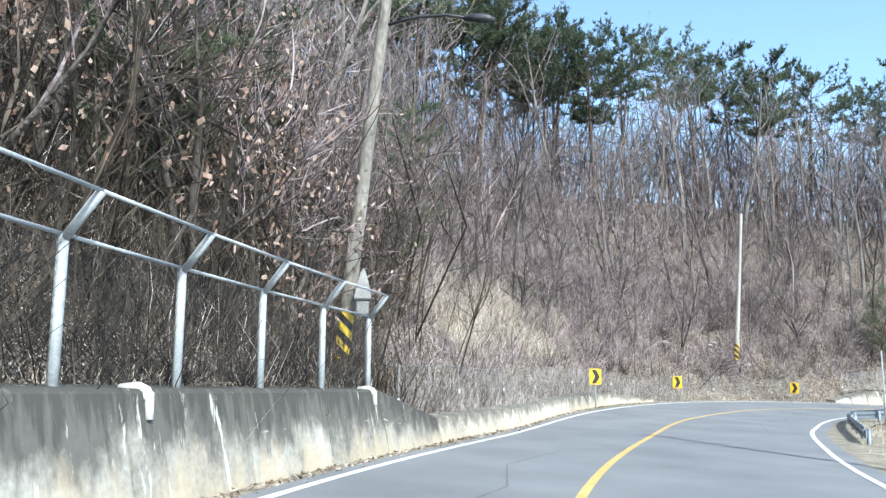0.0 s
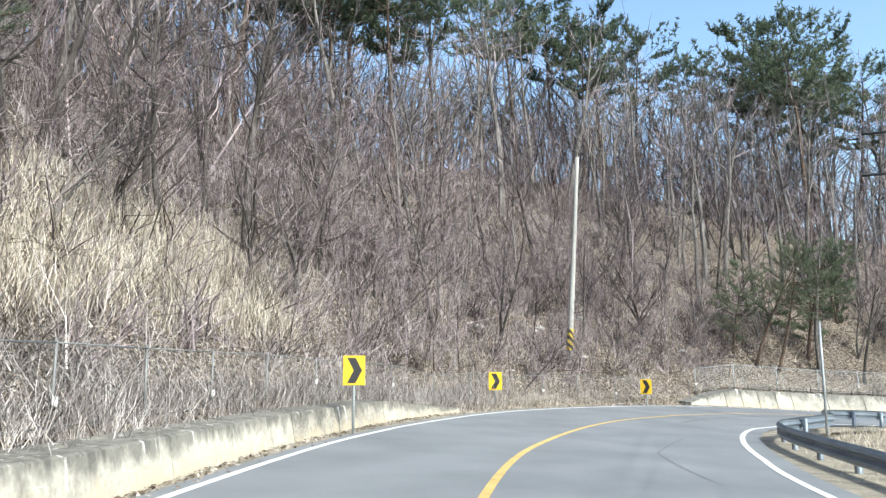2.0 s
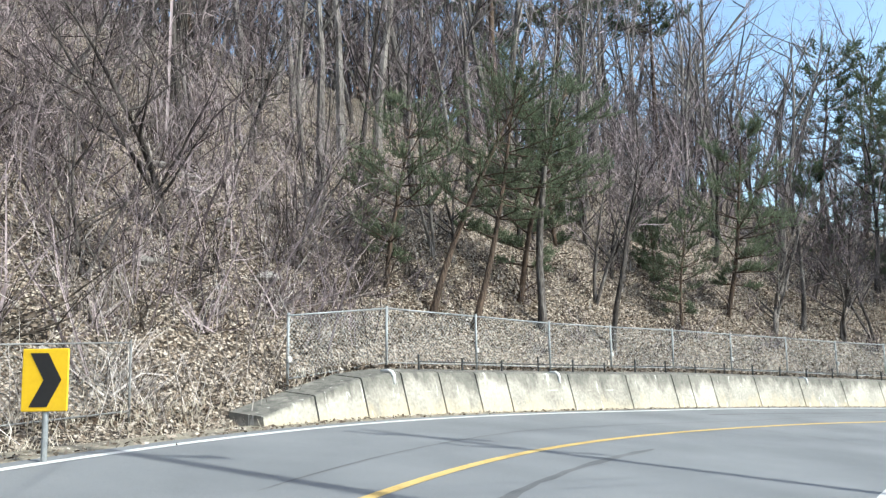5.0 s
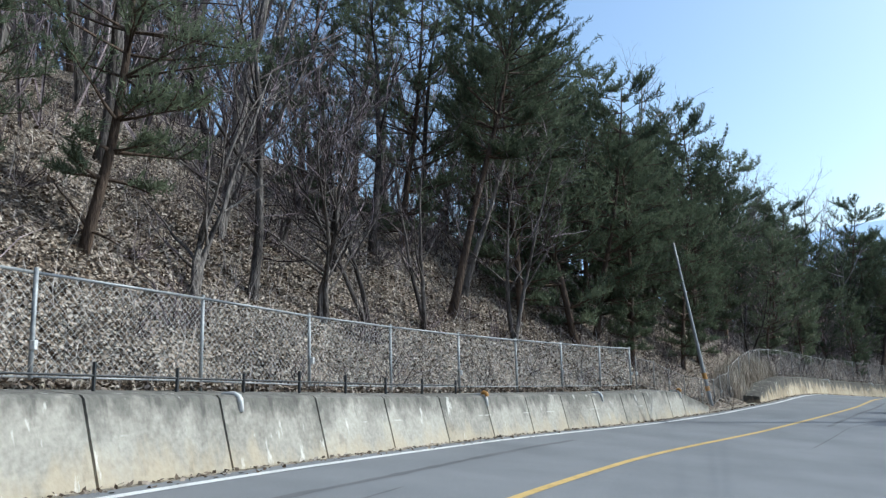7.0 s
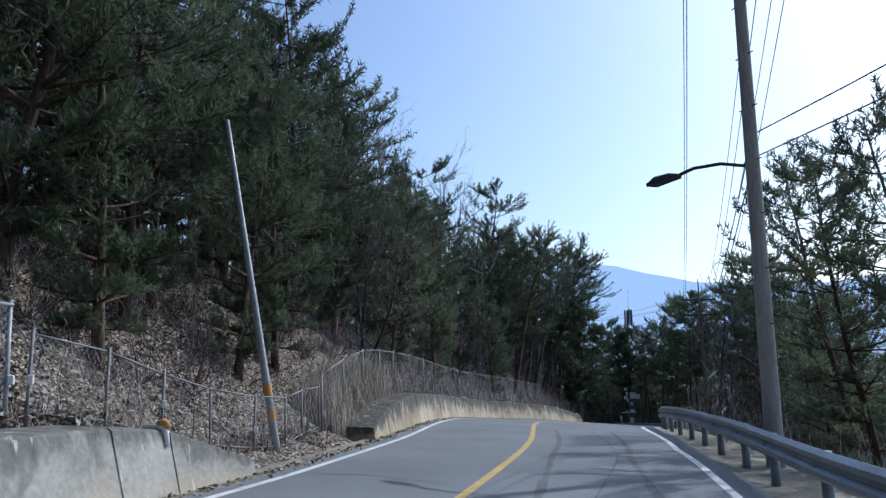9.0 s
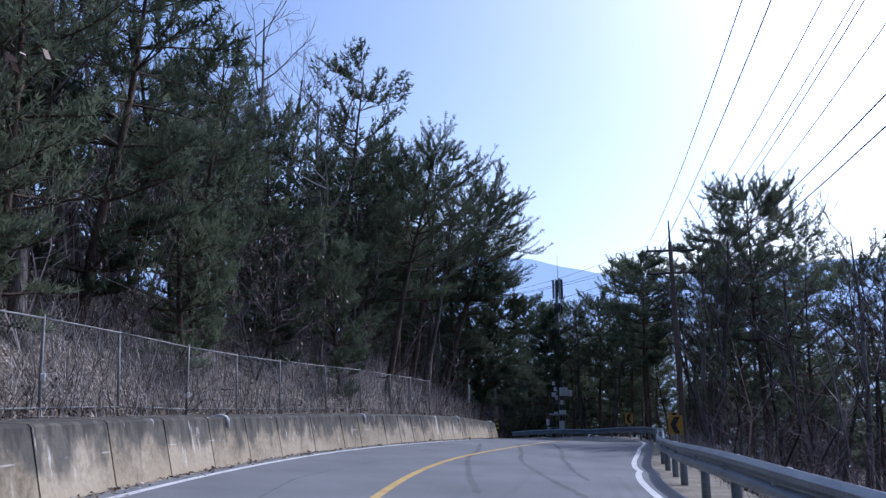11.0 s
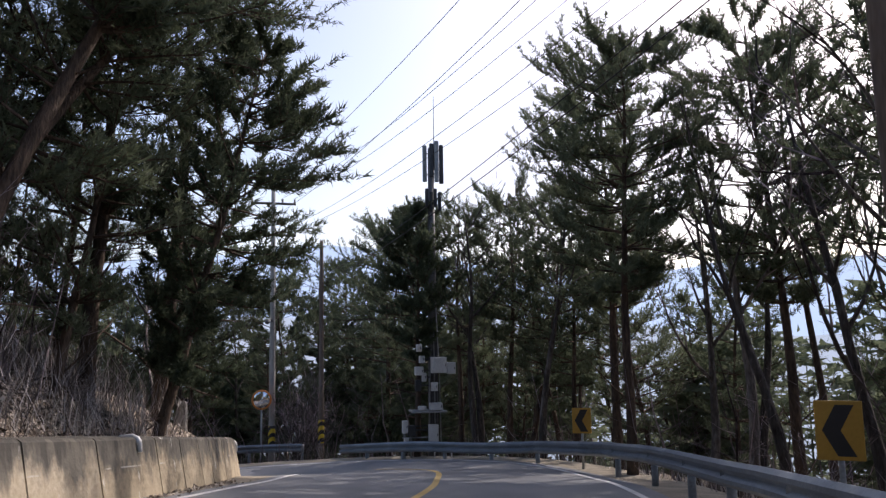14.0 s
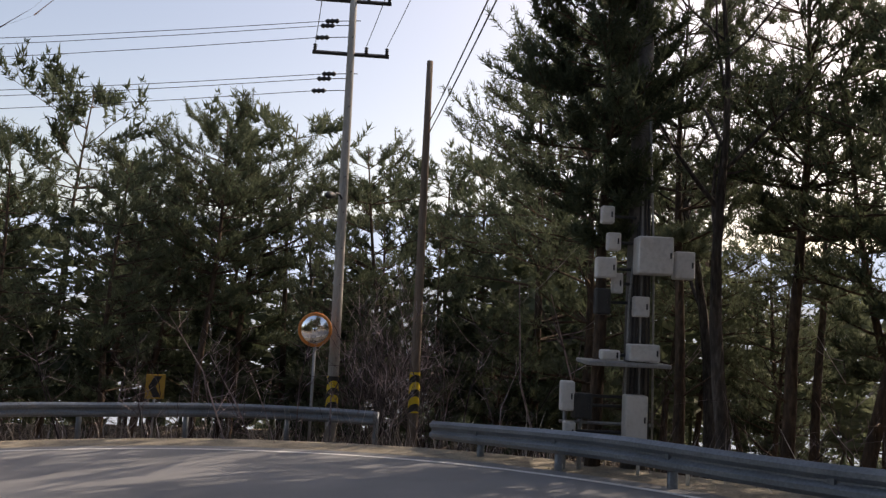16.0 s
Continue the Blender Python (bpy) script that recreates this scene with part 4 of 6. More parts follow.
def wire(a, b, sag, radius=0.009):
    a, b = Vector(a), Vector(b)
    pts = [a.lerp(b, k / 14) - Vector((0, 0, sag * 4 * (k / 14) * (1 - k / 14))) for k in range(15)]
    ob = Geo().tube([p - a for p in pts], radius, 4).make("power_cable", CABLE)
    ob.location = a
    tagged(ob, "thin black overhead cable between poles", "cable", "overhead cables")


for run, sag in (((W0, W1), 0.5), ((W1, W2), 0.9), ((W2, W3), 0.9), ((W3, W4), 0.6)):
    for a, b in zip(*run):
        wire(a, b, sag)
# conductors that end at the bend's pole and turn off down the valley, with their strain insulators
for arm in (11.5, 10.1):
    for k, dz in enumerate((-0.48, -0.62, -0.95)):
        root = Vector((0.0, 0.12 * (k - 1), arm + dz))
        way = Vector((17.0 + 0.7 * k, 45.0, -2.2)).normalized()
        Geo().tube([root, root + way * 0.55], 0.012, 5).make("strain_rod", DARK_METAL, P_BEND)
        Geo().tube([root + way * (0.55 + 0.06 * j) for j in range(7)], [0.03, 0.07, 0.04, 0.07, 0.04, 0.07, 0.03], 8).make("insulator", DARK_METAL, P_BEND, smooth=True)
        start = Vector(P_BEND.location) + root + way * 0.9
        wire(start, start + Vector((17.0 + 0.7 * k, 45.0, -1.4)), 0.9)
for z0, z1 in ((5.6, 6.9), (5.2, 6.6)):
    wire(Vector(P_LAMP.location) + Vector((0, 0, z0)), Vector(P_DARK.location) + Vector((0, 0, z1)), 0.7, 0.012)
    wire(Vector(P_DARK.location) + Vector((0, 0, z1)), Vector(P_STUMP.location) + Vector((0, 0, z1 + 1.2)), 0.35, 0.014)
    wire(Vector(P_SIDE.location) + Vector((0, 0, z0 + 0.25)), Vector(P_LAMP.location) + Vector((0, 0, z0)), 0.8, 0.012)


# ---- telecom mast ----
def telecom_mast():
    x, y = 113.5, -1.2
    z0 = ground_at(x, y)
    mast = empty("telecom_mast", (x, y, z0), "dark telecom mast with panel antennas and white cabinets", "telecom mast", rz=-18.7 - 90)
    top = 4.6 - z0
    Geo().tube([(0, 0, -0.5), (0, 0, top * 0.5), (0, 0, top)], [0.19, 0.15, 0.1], 14).make("shaft", MAST_STEEL, mast, smooth=True)
    Geo().tube([(0.12, 0, top - 0.8), (0.12, 0, top + 1.9)], [0.02, 0.008], 6).make("whip_antenna", DARK_METAL, mast)
    for k, (px, py, low, high) in enumerate(((-0.2, 0.1, 1.2, 0.12), (0.4, 0.12, 1.25, 0.16), (0.16, -0.26, 1.28, 0.2), (-0.02, -0.24, 1.1, 0.1), (0.1, 0.3, 1.2, 0.14))):
        Geo().box((px - 0.075, py - 0.05, top - low), (px + 0.075, py + 0.05, top + high), 0.02).make("panel_antenna", DARK_METAL if k % 2 else GALV, mast)
        for drop in (0.2, 0.95):
            Geo().tube([(0, 0, top - drop), (px, py, top - drop)], 0.02, 6).make("bracket", DARK_METAL, mast)
    for k in range(4):
        Geo().box((-0.24 + 0.15 * k, -0.24, top - 2.15 - 0.12 * (k % 2)), (-0.13 + 0.15 * k, -0.08, top - 1.5 - 0.12 * (k % 2)), 0.012).make("remote_unit", DARK_METAL, mast)
    boxes = ((-0.13, 0.36, 2.62, 3.15, 0.34, BOX_PAINT), (0.42, 0.70, 2.58, 2.97, 0.22, BOX_PAINT), (-0.62, -0.44, 3.33, 3.58, 0.16, BOX_PAINT), (-0.53, -0.34, 2.95, 3.2, 0.16, BOX_PAINT),
             (-0.68, -0.40, 2.55, 2.84, 0.2, BOX_PAINT), (-0.44, -0.28, 2.34, 2.63, 0.1, BOX_PAINT), (-0.13, 0.09, 2.02, 2.31, 0.16, BOX_PAINT), (-0.68, -0.47, 2.03, 2.4, 0.2, DARK_METAL),
             (-0.2, 0.22, 1.4, 1.64, 0.28, BOX_PAINT), (-0.58, -0.32, 1.4, 1.54, 0.22, BOX_PAINT), (-0.23, 0.08, 0.27, 0.93, 0.24, BOX_PAINT), (-1.12, -0.93, 0.67, 1.08, 0.2, BOX_PAINT),
             (-0.95, -0.68, 0.57, 0.92, 0.2, DARK_METAL), (-1.06, -0.9, 0.24, 0.52, 0.18, BOX_PAINT))
    for k, (a, b, lo, hi, deep, m) in enumerate(boxes):
        lo, hi = lo + 0.3, hi + 0.3
        cab = Geo().box((a, -0.2 - deep, lo), (b, -0.2, hi), 0.015).make("cabinet", m, mast, "off-white steel cabinet" if m is BOX_PAINT else "dark steel cabinet")
        Geo().box((a + 0.02, -0.206 - deep, lo + 0.02), (b - 0.02, -0.2 - deep, hi - 0.02), 0.003).make("door", m, cab)
        Geo().box((b - 0.055, -0.225 - deep, (lo + hi) / 2 - 0.04), (b - 0.035, -0.206 - deep, (lo + hi) / 2 + 0.04)).make("latch", DARK_METAL, cab)
        Geo().tube([((a + b) / 2, -0.2, (lo + hi) / 2), (0.03 * (k % 3 - 1), -0.1, (lo + hi) / 2)], 0.025, 6).make("bracket", DARK_METAL, mast)
    Geo().box((-0.78, -0.56, 1.62), (0.36, 0.5, 1.68), 0.01).make("platform", GALV, mast)
    for k in range(7):
        xx = -0.2 + 0.07 * k
        Geo().tube([(xx, -0.17 - 0.02 * (k % 2), 0.3), (xx * 0.9, -0.19, 1.6), (xx * 0.8, -0.17, 2.6 + 0.1 * k), (xx * 0.4, -0.14, 3.4 + 0.3 * k)], 0.016, 6).make("conduit", GALV if k % 3 == 0 else CABLE, mast, smooth=True)
    for k in (-1.02, -0.8):
        Geo().tube([(k, -0.15, -0.4), (k, -0.15, 1.1)], 0.03, 8).make("support_post", GALV, mast, smooth=True)
    g = Geo()
    g.tube([(-1.1, -0.15, 0.8), (0.2, -0.15, 0.8)], 0.025, 6)
    g.make("support_rail", GALV, mast)


telecom_mast()


# ---- convex traffic mirror at the bend ----
def traffic_mirror(x, y, height, facing):
    ob = empty("traffic_mirror", (x, y, ground_at(x, y)), "round orange-rimmed convex traffic mirror on a thin post", "traffic mirror", rz=facing)
    Geo().tube([(0, 0.08, -0.4), (0, 0.08, height)], 0.038, 10).make("post", GALV, ob, smooth=True)
    rows, rim = [], []
    for r, yy in ((0.02, -0.1), (0.1, -0.096), (0.2, -0.08), (0.3, -0.052), (0.36, -0.03)):
        rows.append([(r * math.cos(a), yy, height + r * math.sin(a)) for a in (2 * math.pi * k / 28 for k in range(28))])
    face = Geo().loft(rows, True)
    face.f.append(tuple(range(28)))
    face.make("mirror", MIRROR, ob, "silvered convex mirror", True)
    for r, yy in ((0.345, -0.05), (0.4, -0.055), (0.415, -0.02), (0.4, 0.03), (0.2, 0.06), (0.02, 0.065)):
        rim.append([(r * math.cos(a), yy, height + r * math.sin(a)) for a in (2 * math.pi * k / 28 for k in range(28))])
    Geo().loft(rim, True).make("rim", ORANGE, ob, "orange plastic rim and back", True)
    Geo().box((-0.05, 0.05, height - 0.05), (0.05, 0.12, height + 0.05), 0.01).make("bracket", DARK_METAL, ob)


traffic_mirror(122.5, 1.95, 3.05, face_to((122.5, 1.95), (104, 6)) - 8)


# ---- broken stump beside the wall's end ----
def broken_stump(x, y, height, radius):
    stump = empty("tree_stump", on_ground(x, y), "pale weathered broken tree stump beside the wall's end", "tree stump")
    r = random.Random(12)
    n, rows = 14, []
    for k in range(9):
        t = k / 8
        rows.append([])
        for j in range(n):
            a = 2 * math.pi * j / n
            rr = radius * (1.25 - 0.45 * t ** 0.5) * (1 + 0.1 * math.sin(a * 3 + t * 2) + r.uniform(-0.04, 0.04))
            z = height * t - 0.3 * (1 - t) + (0.16 * math.sin(a * 2 + 1) + r.uniform(-0.08, 0.08) if k == 8 else 0)
            rows[-1].append((rr * math.cos(a) + 0.05 * t, rr * math.sin(a), z))
    g = Geo().loft(rows, True)
    g.f.append(tuple(range(8 * n, 9 * n)))
    g.make("trunk", DEAD_WOOD, stump)
    for a, z in ((0.6, 0.45), (2.6, 0.7), (4.4, 0.3)):
        Geo().tube([(0, 0, height * z), (0.3 * math.cos(a), 0.3 * math.sin(a), height * z + 0.12), (0.42 * math.cos(a), 0.42 * math.sin(a), height * z + 0.26)], [0.04, 0.026, 0.01], 6).make("snag", DEAD_WOOD, stump)


broken_stump(109.2, 7.95, 1.55, 0.15)


# ---- loose things on the ground ----
def debris(name, count, u0, u1, seed):
    """Dead leaves, grit and small stones swept against the wall's foot."""
    r = np.random.RandomState(seed)
    u = r.uniform(u0, u1, count)
    f = interp(WALL_FOOT, u)
    d = f - 0.02 - np.abs(r.normal(0, 0.16, count))
    ax, ay, az, bk, nx, ny = (np.interp(u, _U, a) for a in (_AX, _AY, _AZ, _BK, _NX, _NY))
    c = np.stack([ax + nx * d, ay + ny * d, az + bk * d - 0.012 + r.uniform(0, 0.03, count)], 1)
    a = r.normal(0, 1, (count, 3)) * [1, 1, 0.35]
    a /= np.linalg.norm(a, axis=1)[:, None]
    b = np.cross(a, r.normal(0, 0.4, (count, 3)) + [0, 0, 1])
    b /= np.linalg.norm(b, axis=1)[:, None]
    s = r.uniform(0.012, 0.05, count)[:, None]
    v = np.stack([c - a * s, c + b * s * 0.6, c + a * s, c - b * s * 0.6], 1).reshape(-1, 3)
    return tagged(part(name, v, np.arange(count * 4).reshape(-1, 4), LEAF), "dead leaves and grit swept against the wall's foot", "leaf litter", kind="stuff")


debris("gutter_leaves", 9000, -4, 136, 21)


def rock(u, e, size, seed):
    r = random.Random(seed)
    p = stand(u, foot_l(u) + e)
    rows = []
    bumps = [r.uniform(0.75, 1.25) for _ in range(9)]
    for k in range(6):
        t = k / 5
        rr = size * math.sin(math.pi * (0.12 + 0.8 * t)) * r.uniform(0.85, 1.1)
        rows.append([(rr * bumps[j] * math.cos(2 * math.pi * j / 9), rr * bumps[(j + k // 2) % 9] * math.sin(2 * math.pi * j / 9), size * 0.8 * (t - 0.35) + r.uniform(-0.04, 0.04) * size) for j in range(9)])
    g = Geo().loft(rows, True)
    g.f.append(tuple(range(45, 54)))
    ob = g.make("rock", ROCK)
    ob.matrix_basis = pose(p.x, p.y, p.z, 0, 0, r.uniform(0, 360))
    tagged(ob, "pale weathered stone half buried in the leafy slope", "rock", "rocks on the slope")


_r = random.Random(5)
for k in range(26):
    rock(_r.uniform(43, 53), _r.uniform(2.2, 6.5), _r.uniform(0.1, 0.34), 100 + k)
for k in range(12):
    rock(_r.uniform(36, 48), _r.uniform(0.3, 1.6), _r.uniform(0.06, 0.16), 200 + k)


# ---- trees ----
class Leaves:
    """Loose triangles and quads gathered as arrays."""

    def __init__(self):
        self.v, self.f = [], []

    def strip(self, pts, widths, across):
        n = len(self.v)
        for p, w in zip(pts, widths):
            self.v.append(tuple(p - across * w)), self.v.append(tuple(p + across * w))
        for k in range(len(pts) - 1):
            self.f.append((n + 2 * k, n + 2 * k + 1, n + 2 * k + 3, n + 2 * k + 2))

    def tri(self, a, b, c):
        n = len(self.v)
        self.v += [tuple(a), tuple(b), tuple(c)]
        self.f.append((n, n + 1, n + 2))

    def quad(self, a, b, c, d):
        n = len(self.v)
        self.v += [tuple(a), tuple(b), tuple(c), tuple(d)]
        self.f.append((n, n + 1, n + 2, n + 3))


def rand_dir(r, up=0.0):
    v = Vector((r.gauss(0, 1), r.gauss(0, 1), r.gauss(0, 1) + up))
    return v.normalized()


def crooked(r, start, way, length, steps, bend, lift=0.0):
    pts, p, w = [Vector(start)], Vector(start), Vector(way).normalized()
    for _ in range(steps):
        w = (w + rand_dir(r) * bend + Vector((0, 0, lift))).normalized()
        p = p + w * (length / steps)
        pts.append(p.copy())
    return pts


def bare_tree(seed, height, stems=1, spread=0.75, first=0.35, limbs=9, leafy=0, lean=0.08, bend=0.09):
    """A leafless broadleaf: crooked trunk, limbs, branches and fine twigs."""
    r = random.Random(seed)
    tree = empty("bare_tree", (0, 0, 0), "leafless grey-brown broadleaf tree on the leaf-covered slope", "tree", "bare trees")
    wood, fine, dry = Geo(), Leaves(), Leaves()
    for s in range(stems):
        tilt = Vector((r.uniform(-lean, lean) + (0.25 * math.cos(s * 2.4) if stems > 1 else 0), r.uniform(-lean, lean) + (0.25 * math.sin(s * 2.4) if stems > 1 else 0), 1))
        h = height * r.uniform(0.8, 1.0)
        trunk = crooked(r, (0.12 * s, 0, -0.3), tilt, h, 9, bend, 0.03)
        r0 = 0.0125 * height * r.uniform(0.85, 1.15) / (1 + 0.3 * (stems - 1)) + 0.02
        wood.tube(trunk, [r0 * (1.3 if k == 0 else (1 - 0.86 * k / 9) * r.uniform(0.88, 1.1)) for k in range(10)], 6)
        for b in range(limbs):
            f = first + (0.98 - first) * (b + r.random()) / limbs
            k = min(int(f * 9), 8)
            at = trunk[k].lerp(trunk[k + 1], f * 9 - k)
            az = b * 2.4 + r.uniform(-0.5, 0.5)
            way = Vector((math.cos(az) * spread, math.sin(az) * spread, r.uniform(0.45, 1.0)))
            ln = h * (0.42 - 0.26 * f) * r.uniform(0.8, 1.25) + 0.5
            limb = crooked(r, at, way, ln, 5, 0.16, 0.06)
            rl = r0 * (1 - 0.86 * f) * 0.6
            wood.tube(limb, [rl * (1 - 0.8 * j / 5) for j in range(6)], 4, False)
            for c in range(5):
                g = 0.25 + 0.75 * (c + r.random()) / 5
                j = min(int(g * 5), 4)
                q = limb[j].lerp(limb[j + 1], g * 5 - j)
                w2 = (limb[j + 1] - limb[j]).normalized() + rand_dir(r, 0.25) * 0.95
                br = crooked(r, q, w2, ln * r.uniform(0.28, 0.5), 3, 0.2, 0.06)
                fine.strip(br, [rl * 0.42 * (1 - 0.7 * m / 3) + 0.004 for m in range(4)], rand_dir(r))
                for t in range(5):
                    m = r.randrange(3)
                    o = br[m].lerp(br[m + 1], r.random())
                    tw = crooked(r, o, (br[m + 1] - br[m]).normalized() + rand_dir(r, 0.35) * 0.9, r.uniform(0.3, 0.75), 2, 0.22, 0.08)
                    side = (tw[2] - tw[0]).cross(rand_dir(r)).normalized()
                    fine.tri(tw[0] - side * 0.007, tw[0] + side * 0.007, tw[2])
                    for _ in range(1):
                        e = tw[1].lerp(tw[2], r.random())
                        d2 = ((tw[2] - tw[1]).normalized() + rand_dir(r, 0.3) * 0.8).normalized() * r.uniform(0.14, 0.35)
                        sd = d2.cross(rand_dir(r)).normalized() * 0.0035
                        fine.tri(e - sd, e + sd, e + d2)
                    if leafy and r.random() < leafy:
                        e, a, b2 = tw[2], rand_dir(r) * 0.075, rand_dir(r) * 0.055
                        dry.quad(e, e + a, e + a + b2 - Vector((0, 0, 0.05)), e + b2 - Vector((0, 0, 0.05)))
    wood.make("trunk", BARK, tree, smooth=True)
    part("twig_crown", fine.v, fine.f, TWIG, tree)
    if dry.v:
        part("dry_leaves", dry.v, dry.f, RUST_LEAF, tree, "rusty dry leaves still hanging")
    return tree


def needle_tuft(out, r, p, way, size, count=9, fat=0.075):
    for _ in range(count):
        d = (way * 0.75 + rand_dir(r, 0.45)).normalized() * size * r.uniform(0.6, 1.15)
        s = d.cross(rand_dir(r)).normalized() * size * fat
        q = p + rand_dir(r) * size * 0.22
        out.tri(q - s, q + s, q + d)


def pine_tree(seed, height, bare=0.35, width=0.27, whorls=13, per=5, tufts=3, size=0.26, lean=0.1, flat=0.25, label="", subs=5, count=6, fat=0.07):
    """A red pine: dark crooked trunk, spreading boughs, needles in loose plates with gaps."""
    r = random.Random(seed)
    tree = empty("pine_tree", (0, 0, 0), label or "dark green pine with a crooked brown trunk", "tree", "pines")
    wood, green = Geo(), Leaves()
    trunk = crooked(r, (0, 0, -0.3), (r.uniform(-lean, lean), r.uniform(-lean, lean), 1), height, 10, 0.06, 0.03)
    r0 = 0.0105 * height + 0.025
    wood.tube(trunk, [r0 * (1.2 if k == 0 else 1 - 0.88 * k / 10) for k in range(11)], 8)
    for k in range(4):
        f = bare * r.uniform(0.35, 1.0)
        i = int(f * 10)
        dead = crooked(r, trunk[i], rand_dir(r, 0.2), r.uniform(0.5, 1.6), 3, 0.2)
        wood.tube(dead, [0.025, 0.018, 0.012, 0.005], 4, False)
    for w in range(whorls):
        f = bare + (0.99 - bare) * (w + r.uniform(0, 0.6)) / whorls
        i = min(int(f * 10), 9)
        at = trunk[i].lerp(trunk[i + 1], min(1, f * 10 - i))
        rel = (f - bare) / (1 - bare)
        reach = height * width * (0.25 + 0.75 * math.sin(math.pi * min(1, 0.22 + 0.8 * (1 - rel)))) * (1 - 0.55 * rel)
        for b in range(per):
            if r.random() < 0.14:
                continue
            az = r.uniform(0, 2 * math.pi)
            ln = reach * r.uniform(0.55, 1.25)
            bough = crooked(r, at, (math.cos(az), math.sin(az), flat + 0.3 * rel + r.uniform(-0.15, 0.15)), ln, 4, 0.13, 0.03)
            rb = r0 * (1 - 0.85 * f) * 0.36 + 0.008
            wood.tube(bough, [rb * (1 - 0.75 * j / 4) for j in range(5)], 3, False)
            for c in range(subs):
                g = 0.38 + 0.62 * (c + r.random()) / subs
                j = min(int(g * 4), 3)
                q = bough[j].lerp(bough[j + 1], g * 4 - j)
                sub = crooked(r, q, (bough[j + 1] - bough[j]).normalized() + rand_dir(r) * Vector((0.95, 0.95, 0.25)) + Vector((0, 0, 0.1)), ln * r.uniform(0.16, 0.34) + 0.22, 2, 0.18, 0.3)
                sd = rand_dir(r)
                if subs > 5:
                    wood.add([tuple(p + sd * w) for p, w in ((sub[0], rb * 0.35 + 0.004), (sub[0], -rb * 0.35 - 0.004), (sub[1], rb * 0.2 + 0.004), (sub[1], -rb * 0.2 - 0.004), (sub[2], 0.003))], [(0, 1, 3, 2), (2, 3, 4)])
                for t in range(tufts):
                    h = (t + 0.5) / tufts
                    p = sub[0].lerp(sub[1], min(1, h * 2)) if h < 0.5 else sub[1].lerp(sub[2], h * 2 - 1)
                    needle_tuft(green, r, p, (sub[2] - sub[1]).normalized(), size * r.uniform(0.8, 1.2), count, fat)
    wood.make("trunk", PINE_BARK, tree, smooth=True)
    part("crown", green.v, green.f, NEEDLE, tree)
    return tree


BARE = [
    bare_tree(11, 9.0), bare_tree(12, 10.5, 1, 0.6, 0.45), bare_tree(13, 7.0, 2, 0.8, 0.25, 8), bare_tree(14, 5.0, 3, 0.8, 0.15, 7),
    bare_tree(15, 12.0, 1, 0.5, 0.5, 8), bare_tree(16, 6.0, 2, 0.9, 0.2, 8, leafy=0.5), bare_tree(17, 3.2, 4, 0.7, 0.1, 6),
    bare_tree(18, 11.0, 1, 0.6, 0.4, 9, leafy=0.45, lean=0.05), bare_tree(19, 5.5, 3, 0.9, 0.15, 8, leafy=0.6, lean=0.2), bare_tree(20, 4.6, 2, 1.3, 0.12, 9, lean=0.45, bend=0.26), bare_tree(51, 6.5, 2, 1.2, 0.18, 9, lean=0.3, bend=0.2),
]
PINES = [
    pine_tree(21, 12.0, 0.52, 0.33, 10, 6, 4, 0.23, flat=0.1, subs=6, count=6, fat=0.1), pine_tree(22, 10.0, 0.34, 0.31, 12, 6, 4, 0.21, flat=0.1, subs=6, count=6, fat=0.1), pine_tree(23, 8.5, 0.1, 0.34, 14, 6, 4, 0.2, flat=0.1, subs=6, count=6, fat=0.1),
    pine_tree(24, 5.2, 0.06, 0.4, 10, 6, 5, 0.17, count=8, fat=0.1),
]
NEAR_PINES = [
    pine_tree(31, 9.5, 0.3, 0.34, 13, 5, 7, 0.15, 0.12, 0.1, subs=8, count=7, fat=0.075), pine_tree(32, 11.0, 0.45, 0.31, 13, 7, 7, 0.17, 0.06, 0.1, subs=8, count=8, fat=0.075),
    pine_tree(33, 6.0, 0.2, 0.4, 11, 5, 6, 0.15, 0.2, 0.1, subs=7, count=6, fat=0.075), pine_tree(34, 10.5, 0.12, 0.36, 15, 5, 7, 0.18, 0.05, 0.1, subs=7, count=7, fat=0.075),
    pine_tree(35, 9.5, 0.34, 0.34, 10, 5, 7, 0.15, 0.14, 0.1, subs=6, count=6, fat=0.07),
]
MAST_PINE = pine_tree(61, 9.2, 0.4, 0.21, 15, 8, 7, 0.17, 0.03, 0.15, "dense dark pine crowding the telecom mast", subs=8, count=9, fat=0.085)
HANG_PINE = pine_tree(62, 7.6, 0.16, 0.3, 16, 7, 7, 0.16, 0.05, 0.02, "dense low-boughed pine leaning over the wall's end", subs=8, count=9, fat=0.085)
VALLEY_PINE = pine_tree(64, 12.2, 0.42, 0.3, 13, 8, 7, 0.18, 0.04, 0.06, "tall pine with dense flat boughs on the valley side", subs=9, count=9, fat=0.085)
FAR_PINES = [pine_tree(41, 12.0, 0.55, 0.4, 8, 6, 3, 0.33, flat=0.05, subs=6, count=8, fat=0.12), pine_tree(42, 9.0, 0.3, 0.34, 10, 5, 3, 0.3, flat=0.1, subs=6, count=8, fat=0.12), pine_tree(43, 13.5, 0.62, 0.36, 7, 7, 3, 0.33, flat=0.05, subs=6, count=8, fat=0.12)]
used = set()


